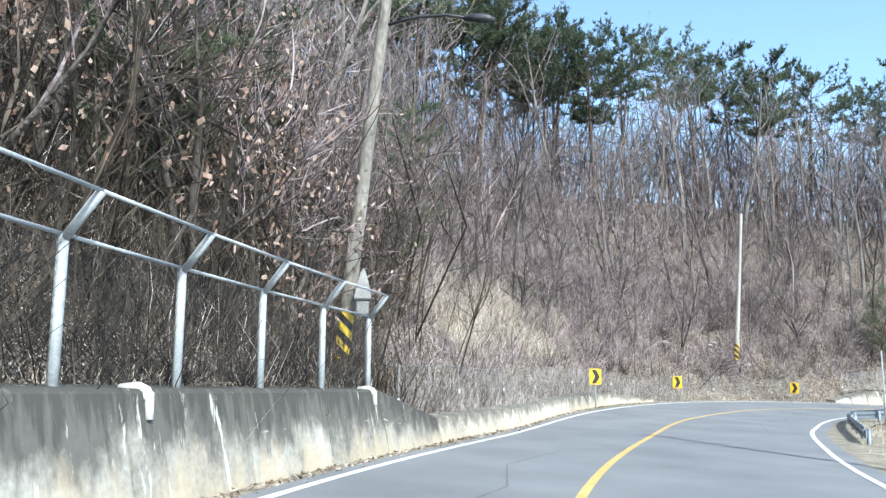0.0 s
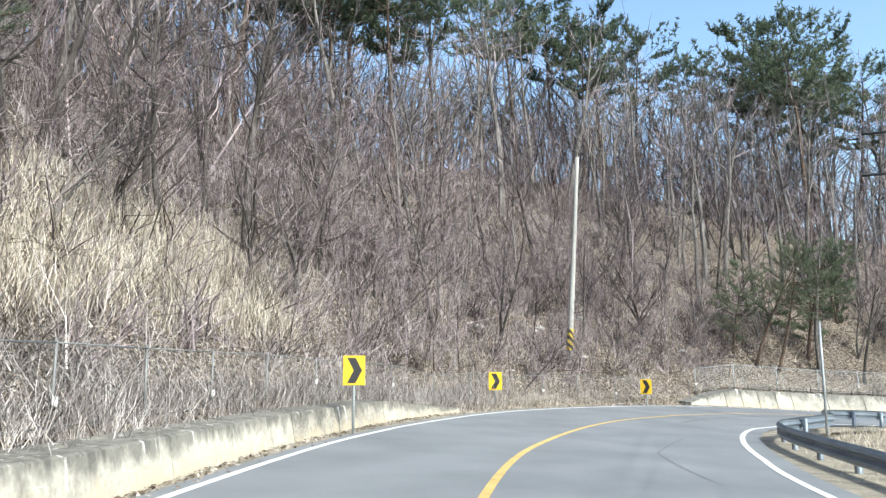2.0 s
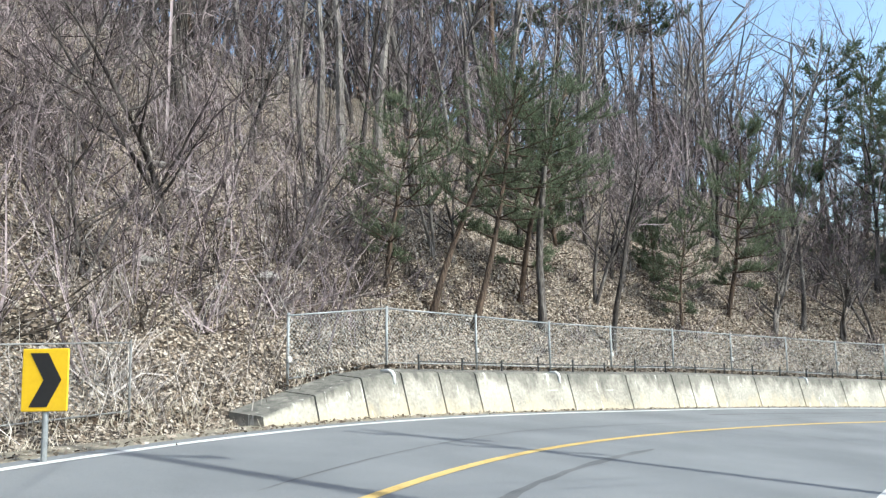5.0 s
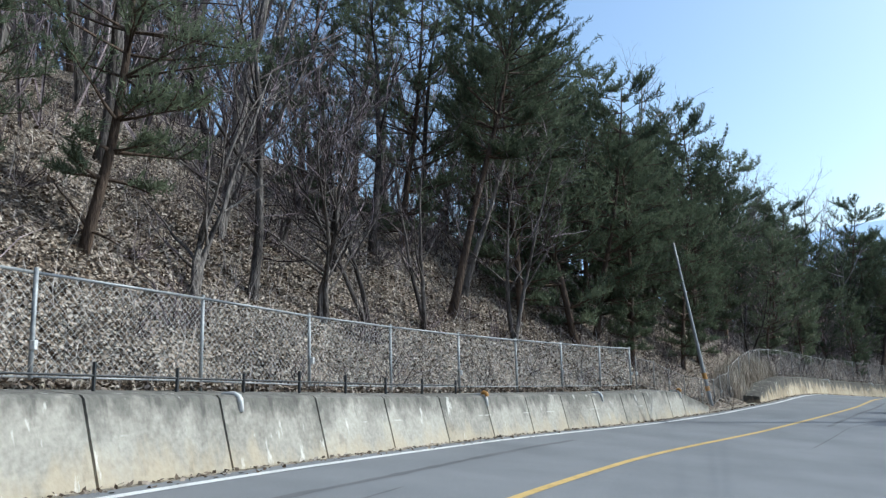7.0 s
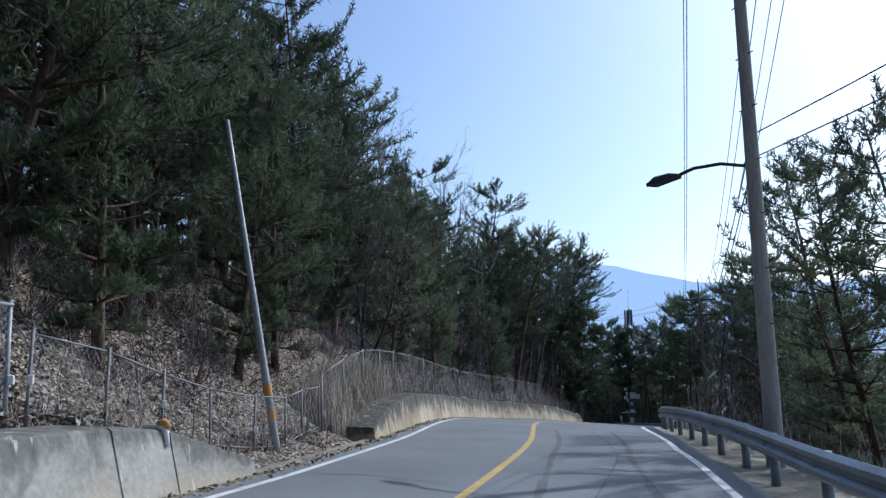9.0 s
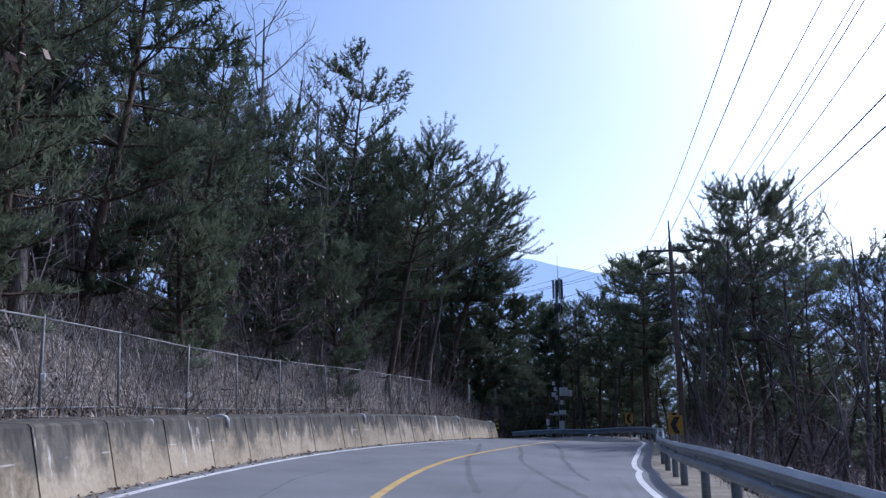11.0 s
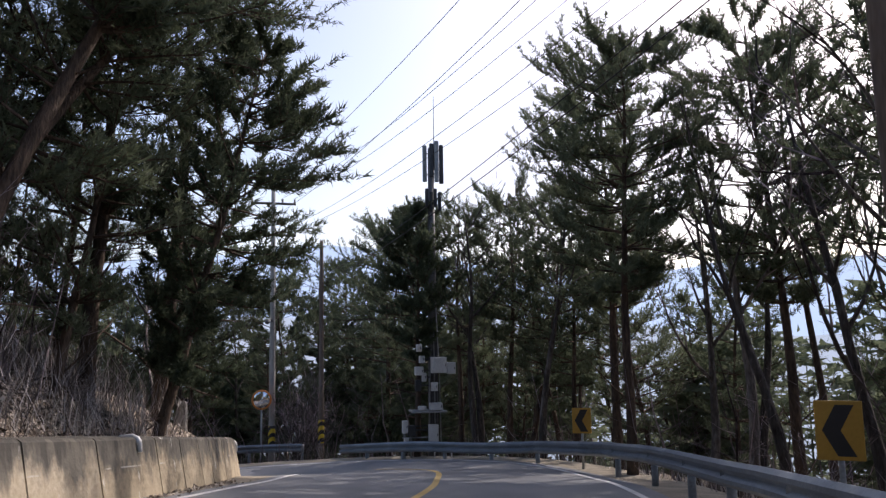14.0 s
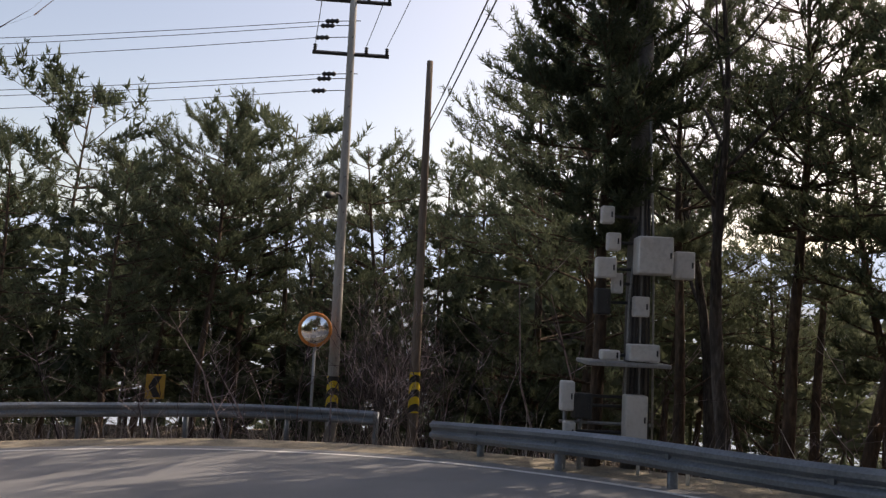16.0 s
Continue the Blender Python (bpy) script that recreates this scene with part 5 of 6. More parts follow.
def plant(ob, place, scale, turn, tilt=(0, 0), squash=1.0):
    """Puts a tree in the ground: the first one itself, then copies that share its meshes."""
    m = pose(*place, tilt[0], tilt[1], turn)
    ob.scale = (scale, scale, scale * squash)
    if ob.name in used:
        t = copy_thing(ob, m)
        return t
    used.add(ob.name)
    ob.matrix_basis = m @ Matrix.Diagonal((scale, scale, scale * squash, 1))
    return ob


def lean_tree(ob, x, y, scale, turn, toward, degrees, sink=0.1):
    """A single tree on the ground that leans by some degrees towards a compass direction (0 along +x)."""
    a = radians(toward)
    axis = Vector((-math.sin(a), math.cos(a), 0))
    m = Matrix.Translation((x, y, ground_at(x, y) - sink)) @ Matrix.Rotation(radians(degrees), 4, axis) @ Matrix.Rotation(radians(turn), 4, "Z")
    taken.append((x, y))
    ob.scale = (scale, scale, scale)
    if ob.name in used:
        return copy_thing(ob, m)
    used.add(ob.name)
    ob.matrix_basis = m @ Matrix.Diagonal((scale, scale, scale, 1))
    return ob


RNG = random.Random(77)
taken = []
gathered = []


def join_wood(name, label):
    """Turns the gathered far trees, too many to count, into one mesh."""
    V, F, M, total = [], [], [], 0
    kinds = {}
    for ob, m in gathered:
        if ob.name not in kinds:
            pieces = []
            for child in ob.children:
                me = child.data
                co = np.empty(len(me.vertices) * 3)
                me.vertices.foreach_get("co", co)
                pieces.append((co.reshape(-1, 3), [list(p.vertices) for p in me.polygons], me.materials[0]))
            kinds[ob.name] = pieces
        a = np.array(m)
        for co, faces, mat in kinds[ob.name]:
            V.append(co @ a[:3, :3].T + a[:3, 3])
            F += [[i + total for i in f] for f in faces]
            M += [mat] * len(faces)
            total += len(co)
    mats = list(dict.fromkeys(M))
    wood = part(name, np.concatenate(V), F, mats[0])
    for mat in mats[1:]:
        wood.data.materials.append(mat)
    wood.data.polygons.foreach_set("material_index", [mats.index(x) for x in M])
    gathered.clear()
    return tagged(wood, label, "wood", kind="stuff")



def scatter(kinds, count, u0, u1, d0, d1, s0, s1, gap, sink=0.1, tilt=6, keep=None, gather=False):
    """Plants trees between two chainages and two distances from the wall's foot (negative: beyond the guardrail)."""
    made = tries = 0
    while made < count and tries < count * 30:
        tries += 1
        u = RNG.uniform(u0, u1)
        e = RNG.uniform(d0, d1)
        d = foot_l(u) + e if e > 0 else lane_r(u) + e
        p = road(u, d)
        uu, dd, _ = nearest(p.x, p.y)
        clear = dd[0] - float(interp(WALL_FOOT, uu[0])) if dd[0] > 0 else -dd[0] - float(interp(RIGHT_LANE, uu[0]))
        if clear < min(abs(d0), abs(d1)) * 0.8:
            continue
        if any((p.x - a) ** 2 + (p.y - b) ** 2 < gap * gap for a, b in taken):
            continue
        if keep and not keep(p.x, p.y):
            continue
        taken.append((p.x, p.y))
        p.z = ground_at(p.x, p.y) - sink
        kind, s, turn, lean, squash = RNG.choice(kinds), RNG.uniform(s0, s1), RNG.uniform(0, 360), (RNG.uniform(-tilt, tilt), RNG.uniform(-tilt, tilt)), RNG.uniform(0.9, 1.1)
        if gather:
            gathered.append((kind, pose(*p, lean[0], lean[1], turn) @ Matrix.Diagonal((s, s, s * squash, 1))))
        else:
            plant(kind, p, s, turn, lean, squash)
        made += 1
    return made
# trees that stand out
for kind, x, y, s, turn, toward, deg in (
    (NEAR_PINES[4], 31.9, 48.0, 0.72, 30, -20, 16), (NEAR_PINES[4], 33.1, 47.8, 0.8, 160, -25, 20), (NEAR_PINES[2], 31.1, 48.7, 0.95, 70, -10, 8), (NEAR_PINES[2], 42.0, 47.0, 0.7, 10, 20, 8),
    (BARE[0], 38.2, 47.1, 1.05, 40, -20, 5), (MAST_PINE, 113.9, -0.75, 1.0, 0, 0, 0), (BARE[1], 35.9, 47.8, 0.6, 100, 0, 3), (BARE[2], 28.4, 48.7, 0.7, 0, 20, 35), (NEAR_PINES[3], -1.3, 28.9, 0.8, 220, -60, 10),
    (BARE[0], 5.0, 38.7, 1.0, 15, 0, 4), (BARE[1], 2.1, 36.8, 0.8, 65, 0, 2), (BARE[2], 12.5, 42.8, 0.9, 200, 0, 3), (BARE[2], 15.8, 44.4, 0.8, 300, 30, 4), (PINES[3], 40.3, 50.6, 0.8, 120, 0, 0),
    (NEAR_PINES[1], 54.6, 42.9, 1.05, 80, -50, 12), (PINES[2], 64.6, 37.5, 0.9, 0, -60, 4), (PINES[2], 68.0, 34.6, 0.85, 100, -60, 3), (PINES[2], 61.5, 39.0, 1.05, 210, -60, 4), (PINES[2], 58.0, 41.2, 1.05, 60, -60, 3),
    (NEAR_PINES[1], 101.8, 12.8, 1.1, 50, -62, 22), (NEAR_PINES[0], 101.3, 13.2, 1.25, 140, -60, 27), (NEAR_PINES[1], 98.8, 16.0, 0.95, 240, -40, 14), (NEAR_PINES[0], 95.4, 18.6, 1.0, 310, -45, 12),
    (NEAR_PINES[0], 105.2, 10.4, 1.3, 200, -60, 9), (NEAR_PINES[0], 107.8, 8.7, 1.45, 290, -60, 12), (VALLEY_PINE, 102.0, -4.6, 0.95, 290, 0, 2), (NEAR_PINES[3], 107.6, 10.8, 0.8, 110, -90, 4), (NEAR_PINES[3], 105.4, 12.4, 0.9, 10, -80, 6), (NEAR_PINES[2], 104.0, 11.0, 1.1, 60, -60, 10), (BARE[7], 98.6, 14.8, 0.95, 80, -45, 12), (BARE[0], 96.4, 15.8, 1.05, 10, -45, 10), (NEAR_PINES[0], 97.6, 16.0, 1.15, 10, -50, 10), (NEAR_PINES[0], 93.0, 18.6, 1.1, 100, -50, 10), (BARE[0], 112.5, 8.4, 0.95, 20, 200, 4),
    (NEAR_PINES[2], 36.0, 48.7, 1.1, 0, -80, 12), (NEAR_PINES[2], 45.0, 46.9, 1.1, 200, -80, 10), (NEAR_PINES[2], -5.6, 16.6, 1.1, 0, -60, 10), (PINES[2], -6.6, 13.2, 0.85, 0, -60, 8), (PINES[2], -8.4, 9.0, 0.9, 100, -60, 8), (PINES[1], -8.8, 5.2, 0.8, 200, -60, 8), (BARE[10], 50.8, 46.2, 1.0, 33, -60, 8),
    (NEAR_PINES[3], 106.2, 13.4, 0.8, 0, 0, 2), (PINES[2], 109.0, 14.6, 0.9, 0, 0, 2), (PINES[2], 103.4, 15.6, 0.9, 90, 0, 2),
    (HANG_PINE, 104.6, 9.35, 1.08, 60, -92, 19),
    # wall side of the crest
    (PINES[2], 70.8, 34.0, 1.05, 40, -60, 3), (PINES[2], 74.7, 32.2, 1.0, 130, -60, 3), (PINES[2], 82.5, 28.2, 1.05, 220, -60, 3), (PINES[2], 86.5, 25.8, 0.98, 300, -60, 3), (PINES[2], 90.3, 22.9, 0.95, 20, -60, 3), (PINES[1], 60.2, 23.0, 0.85, 70, 0, 2),
    # valley side of the descent
    (VALLEY_PINE, 107.6, -4.0, 1.0, 30, 0, 2), (VALLEY_PINE, 103.2, -0.35, 0.86, 110, 0, 1), (BARE[0], 98.0, -1.2, 1.0, 120, 0, 3), (BARE[4], 97.4, -3.2, 0.9, 310, 0, 3), (VALLEY_PINE, 91.8, 2.2, 1.03, 200, 0, 1), (PINES[1], 112.9, -4.6, 0.95, 250, 120, 2), (NEAR_PINES[3], 123.4, -4.4, 1.2, 77, 0, 1), (NEAR_PINES[3], 120.6, -4.4, 1.1, 177, 0, 1),
    (BARE[7], 118.2, -6.2, 1.05, 20, 0, 2), (BARE[1], 102.4, -3.3, 1.0, 170, 0, 2), (BARE[4], 100.6, -2.4, 0.8, 40, 0, 3), (BARE[0], 104.6, -4.4, 1.0, 99, 180, 5), (BARE[4], 110.0, -3.0, 0.8, 210, 90, 2), (BARE[1], 114.2, -3.4, 0.95, 310, 90, 2), (NEAR_PINES[1], 116.6, -4.2, 0.95, 160, 90, 2), (NEAR_PINES[1], 115.2, -5.4, 1.0, 60, 90, 2),
    # outer bend
    (PINES[3], 124.9, -0.6, 0.8, 30, 0, 2), (BARE[6], 122.5, 0.5, 0.8, 200, 0, 4), (BARE[6], 123.0, -0.6, 0.9, 20, 0, 4), (PINES[3], 125.2, -1.9, 0.9, 0, 0, 2), (PINES[3], 124.0, -3.4, 0.85, 120, 0, 2), (PINES[3], 126.8, 0.6, 1.0, 200, 0, 2), (BARE[6], 123.2, -1.2, 1.0, 0, 0, 0), (BARE[6], 124.0, -0.2, 0.9, 90, 0, 0),
    (NEAR_PINES[3], 126.6, 6.9, 0.8, 10, 0, 2), (NEAR_PINES[0], 129.4, 3.4, 1.15, 140, 0, 2), (NEAR_PINES[3], 125.6, 9.4, 0.78, 260, 0, 2), (NEAR_PINES[0], 128.4, -1.2, 1.1, 320, 0, 2), (NEAR_PINES[1], 127.0, 4.6, 0.9, 90, 0, 2), (NEAR_PINES[3], 124.8, 0.9, 0.62, 200, 0, 2), (PINES[2], 127.6, 13.0, 1.0, 200, 0, 2),
    (PINES[2], 63.4, 22.4, 0.9, 10, 0, 2), (PINES[1], 66.4, 19.6, 0.95, 50, 0, 2), (PINES[2], 69.4, 17.8, 0.75, 10, 0, 2), (PINES[2], 61.0, 21.6, 0.95, 100, 0, 2),
):
    lean_tree(kind, x, y, s, turn, toward, deg)

# lower slope beside the first straight
scatter([BARE[8], BARE[5], BARE[8]], 16, -6, 17, 1.8, 7, 0.85, 1.2, 1.0, tilt=14)
scatter([BARE[0], BARE[1], BARE[2], BARE[7]], 20, -4, 18, 2.6, 12, 0.75, 1.1, 1.4, tilt=9)
scatter([PINES[1], PINES[2]], 7, 0, 16, 2.6, 9, 0.6, 0.95, 2.2)
# Mostly unseen pines behind the start, added to throw shade on the bank.
scatter([PINES[2], PINES[1]], 9, -16, 0, 1.9, 7, 0.8, 1.1, 1.8)
scatter([BARE[0], BARE[1], BARE[4], BARE[7]], 30, 10, 34, 8, 26, 0.9, 1.3, 1.7, gather=True)
scatter([BARE[3], BARE[6], BARE[5]], 26, 12, 52, 5.5, 14, 0.7, 1.1, 1.1, tilt=12)
# the curve's hill
scatter([BARE[0], BARE[1], BARE[2]], 48, 26, 64, 6, 18, 0.7, 1.1, 1.5, tilt=9)
scatter([BARE[2], BARE[0], BARE[3]], 18, 36, 62, 3, 12, 0.6, 0.9, 1.3, tilt=12)
scatter([PINES[3]], 3, 50, 64, 4, 9, 0.6, 0.85, 2.5, tilt=12)
scatter([FAR_PINES[0], FAR_PINES[2]], 18, 35, 50, 19, 30, 1.05, 1.35, 2.2)
scatter([BARE[4], BARE[1], BARE[0]], 26, 16, 38, 17, 29, 1.0, 1.3, 1.6, gather=True)
scatter([FAR_PINES[2], FAR_PINES[0], FAR_PINES[0]], 8, 46, 76, 15, 26, 1.0, 1.3, 2.0)
scatter([BARE[4], BARE[1]], 44, 30, 76, 14, 28, 0.95, 1.35, 1.3, gather=True)
scatter([BARE[0], BARE[1], BARE[2]], 26, 24, 52, 5, 16, 0.65, 1.0, 1.3, tilt=10)
scatter([BARE[9], BARE[10]], 50, 18, 56, 4.2, 14, 0.65, 1.05, 1.2, tilt=14)
scatter([BARE[1], BARE[4], BARE[0]], 14, 54, 76, 6, 15, 0.8, 1.1, 1.4, gather=True)
scatter([BARE[10]], 8, 54, 74, 2.4, 7, 0.7, 1.0, 1.5, tilt=12)
# above the jointed wall
scatter([PINES[3]], 2, 62, 74, 3, 9, 0.6, 0.95, 1.8)
scatter([BARE[2], BARE[0], BARE[5], BARE[10]], 22, 54, 80, 2.5, 10, 0.7, 1.0, 1.5, tilt=12)
scatter([BARE[1], BARE[4]], 24, 60, 100, 7, 22, 0.85, 1.15, 1.5, gather=True)
scatter([PINES[1], PINES[2]], 20, 77, 98, 3.5, 12, 0.85, 1.15, 1.8)
scatter([PINES[2], NEAR_PINES[2]], 7, 75, 85, 2.4, 6, 0.8, 1.1, 1.6)
scatter([PINES[2]], 9, 78, 98, 2.2, 4.5, 0.85, 1.05, 1.6)
# beside the descent
scatter([BARE[7], BARE[7], BARE[8], BARE[2]], 16, 94, 112, 2.2, 8, 0.8, 1.05, 1.5, tilt=10)
scatter([PINES[1], PINES[2]], 24, 99, 130, 2.6, 11, 0.9, 1.2, 1.5)
scatter([PINES[2]], 8, 124, 141, 3.5, 10, 0.75, 1.0, 1.6)
scatter([PINES[2], PINES[3]], 9, 99, 124, 1.8, 4, 0.7, 1.0, 1.4)
scatter([BARE[0], BARE[1], BARE[2]], 18, 96, 126, 3, 9, 0.75, 1.1, 1.3, gather=True)
scatter([FAR_PINES[1]], 8, 100, 130, 8, 16, 0.9, 1.2, 2.4)
# valley side
scatter([PINES[0], PINES[1], PINES[2], PINES[1]], 12, 126, 142, -11, -3.4, 0.8, 1.1, 1.9)
scatter([BARE[0], BARE[1], BARE[4]], 16, 119, 140, -10, -2.4, 0.75, 1.0, 1.8)
scatter([PINES[2], PINES[1]], 7, 102, 114, -12, -5, 0.7, 0.95, 2.2)

join_wood("bare_wood", "crowded leafless grey trees higher up the wooded hill")


def grove(kinds, count, x0, x1, y0, y1, s0, s1, gap, clear, side=-1):
    """Plants trees in a rectangle of the plan, clear of the road by some metres."""
    made = tries = 0
    while made < count and tries < count * 40:
        tries += 1
        x, y = RNG.uniform(x0, x1), RNG.uniform(y0, y1)
        u, d, _ = nearest(x, y)
        if d[0] * side < 0 or abs(d[0]) - float(interp(RIGHT_LANE if side < 0 else WALL_FOOT, u[0])) < clear or any((x - a) ** 2 + (y - b) ** 2 < gap * gap for a, b in taken):
            continue
        taken.append((x, y))
        plant(RNG.choice(kinds), (x, y, ground_at(x, y) - 0.1), RNG.uniform(s0, s1), RNG.uniform(0, 360), (RNG.uniform(-4, 4), RNG.uniform(-4, 4)), RNG.uniform(0.9, 1.1))
        made += 1


grove([FAR_PINES[1], PINES[1], FAR_PINES[1], FAR_PINES[0]], 34, 127, 142, -14, 26, 0.9, 1.2, 2.0, 2.6)
grove([PINES[0], PINES[1], PINES[2]], 14, 110, 126, -13, -4, 0.8, 1.0, 2.0, 2.6)
grove([FAR_PINES[1], PINES[2]], 14, 101, 114, 12, 34, 0.8, 1.05, 2.2, 2.0, 1)
grove([BARE[0], BARE[2], BARE[1]], 12, 112, 138, -16, 24, 0.65, 0.95, 1.8, 2.6)


# ---- undergrowth ----
def sow(name, count, u0, u1, e0, e1, low, high, width, material, label, category, seed, lean=0.35, bias=1.0, droop=0.0):
    """Many thin blades or stems standing on the ground, in one mesh."""
    r = np.random.RandomState(seed)
    u = r.uniform(u0, u1, count)
    e = e0 + (e1 - e0) * r.rand(count) ** bias
    base = np.where(e > 0, interp(WALL_FOOT, u) + e, -interp(RIGHT_LANE, u) + e)
    ax, ay, nx, ny = (np.interp(u, _U, a) for a in (_AX, _AY, _NX, _NY))
    x, y = ax + nx * base, ay + ny * base
    z = ground_z(x, y) - 0.03
    h = r.uniform(low, high, count)
    az, ln = r.uniform(0, 6.283, count), r.rand(count) * lean
    ox, oy = np.cos(az) * ln * h, np.sin(az) * ln * h
    sx, sy = -np.sin(az) * width, np.cos(az) * width
    bx, by = r.normal(0, 0.1, count) * h * (1 + lean), r.normal(0, 0.1, count) * h * (1 + lean)
    rows = [(0, 1.0, 0), (0.45, 0.8, 0.55), (1.0, 0.25, 1.0)]
    v = np.empty((count, 6, 3))
    for k, (f, w, t) in enumerate(rows):
        up = h * (t - droop * f * f * ln)
        b = 1.0 if k == 1 else 0.0
        v[:, 2 * k] = np.stack([x + ox * f + bx * b - sx * w, y + oy * f + by * b - sy * w, z + up], 1)
        v[:, 2 * k + 1] = np.stack([x + ox * f + bx * b + sx * w, y + oy * f + by * b + sy * w, z + up], 1)
    n = np.arange(count)[:, None] * 6
    faces = np.concatenate([n + [0, 1, 3, 2], n + [2, 3, 5, 4]])
    ob = part(name, v.reshape(-1, 3), faces, material)
    return tagged(ob, label, category, kind="stuff")


def litter(name, count, u0, u1, e0, e1, seed):
    r = np.random.RandomState(seed)
    u = r.uniform(u0, u1, count)
    e = e0 + (e1 - e0) * r.rand(count) ** 1.5
    d = np.where(e > 0, interp(WALL_FOOT, u) + e, -interp(RIGHT_LANE, u) + e)
    ax, ay, nx, ny = (np.interp(u, _U, a) for a in (_AX, _AY, _NX, _NY))
    x, y = ax + nx * d, ay + ny * d
    z = ground_z(x, y) + r.uniform(0.0, 0.06, count)
    c = np.stack([x, y, z], 1)
    a = r.normal(0, 1, (count, 3)) * [1, 1, 0.5]
    a /= np.linalg.norm(a, axis=1)[:, None]
    b = np.cross(a, r.normal(0, 0.35, (count, 3)) + [0, 0, 1])
    b /= np.linalg.norm(b, axis=1)[:, None]
    s = r.uniform(0.022, 0.06, count)[:, None]
    v = np.stack([c - a * s, c + b * s * 0.6, c + a * s, c - b * s * 0.6], 1).reshape(-1, 3)
    faces = np.arange(count * 4).reshape(-1, 4)
    return tagged(part(name, v, faces, LEAF), "brown and pale fallen leaves over the slope", "leaf litter", kind="stuff")


def thicket(name, count, u0, u1, e0, e1, low, high, seed, label, material=None, twigs=11, girth=0.026):
    """Many slender saplings with upright twigs, too many to count, in one mesh."""
    r = np.random.RandomState(seed)
    u = r.uniform(u0, u1, count)
    e = r.uniform(e0, e1, count)
    d = np.where(e > 0, interp(WALL_FOOT, u) + e, -interp(RIGHT_LANE, u) + e)
    ax, ay, nx, ny = (np.interp(u, _U, a) for a in (_AX, _AY, _NX, _NY))
    x, y = ax + nx * d, ay + ny * d
    uu, dd, _ = nearest(x, y)
    off = np.where(dd > 0, dd - interp(WALL_FOOT, uu), -dd - interp(RIGHT_LANE, uu))
    keep = off > min(abs(e0), abs(e1)) * 0.8
    x, y = x[keep], y[keep]
    n = len(x)
    base = np.stack([x, y, ground_z(x, y) - 0.1], 1)
    h = r.uniform(low, high, n) * r.uniform(0.7, 1.0, n)
    tip = base + np.stack([r.normal(0, 0.24, n) * h, r.normal(0, 0.24, n) * h, h], 1)
    mid = (base + tip) / 2 + r.normal(0, 0.085, (n, 3)) * h[:, None]
    V, F, total = [], [], 0

    def strips(chains, widths):
        nonlocal total
        m = len(chains[0])
        side = r.normal(0, 1, (m, 3))
        side /= np.linalg.norm(side, axis=1)[:, None]
        k = len(chains)
        v = np.empty((m, k * 2, 3))
        for j, (c, w) in enumerate(zip(chains, widths)):
            v[:, 2 * j], v[:, 2 * j + 1] = c - side * w, c + side * w
        idx = total + np.arange(m)[:, None] * (2 * k)
        for j in range(k - 1):
            F.append(idx + [2 * j, 2 * j + 1, 2 * j + 3, 2 * j + 2])
        V.append(v.reshape(-1, 3))
        total += m * 2 * k

    g = (girth * h / 4 + 0.006)[:, None]
    strips([base, mid, tip], [g, g * 0.75, g * 0.25])
    strips([base, mid, tip], [g, g * 0.75, g * 0.25])
    for k in range(twigs):
        f = r.uniform(0.2, 0.95, n)[:, None]
        p = np.where(f < 0.5, base + (mid - base) * f * 2, mid + (tip - mid) * (f * 2 - 1))
        az = r.uniform(0, 6.283, n)
        ln = (h * r.uniform(0.16, 0.38, n))[:, None]
        w = np.stack([np.cos(az), np.sin(az), r.uniform(0.1, 1.4, n)], 1)
        w /= np.linalg.norm(w, axis=1)[:, None]
        q = p + w * ln * 0.55 + r.normal(0, 0.04, (n, 3))
        t = q + (w + [0, 0, 0.35]) * ln * 0.5
        strips([p, q, t], [g * 0.4, g * 0.28, g * 0.12])
        t2 = q + (w + r.normal(0, 0.5, (n, 3))) * ln * 0.4
        strips([q, t2], [g * 0.25, g * 0.1])
        e = p + (q - p) * r.uniform(0.3, 1.0, (n, 1))
        t3 = e + (w * 0.6 + r.normal(0, 0.6, (n, 3))) * ln * 0.45
        strips([e, t3], [g * 0.2, g * 0.08])
    ob = part(name, np.concatenate(V), np.concatenate(F), material or TWIG)
    return tagged(ob, label, "thicket", kind="stuff")


thicket("thicket", 330, 10, 66, 6.5, 26, 2.5, 7.0, 31, "dense grey-brown thicket of leafless saplings on the hill")
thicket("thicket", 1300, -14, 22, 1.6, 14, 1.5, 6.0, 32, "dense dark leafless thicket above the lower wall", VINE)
thicket("thicket", 420, 37, 54, 1.6, 7, 1.5, 3.5, 33, "leafless shrubs behind the chevron boards")
thicket("thicket", 600, 62, 110, 6, 22, 3.0, 7.5, 34, "slender leafless saplings between the pines")
thicket("thicket", 450, 96, 134, 2.0, 9, 1.5, 4.5, 35, "thin leafless shrubs under the pines")
thicket("thicket", 520, 100, 165, -12, -1.6, 1.2, 4.0, 36, "thin leafless shrubs below the guardrail")


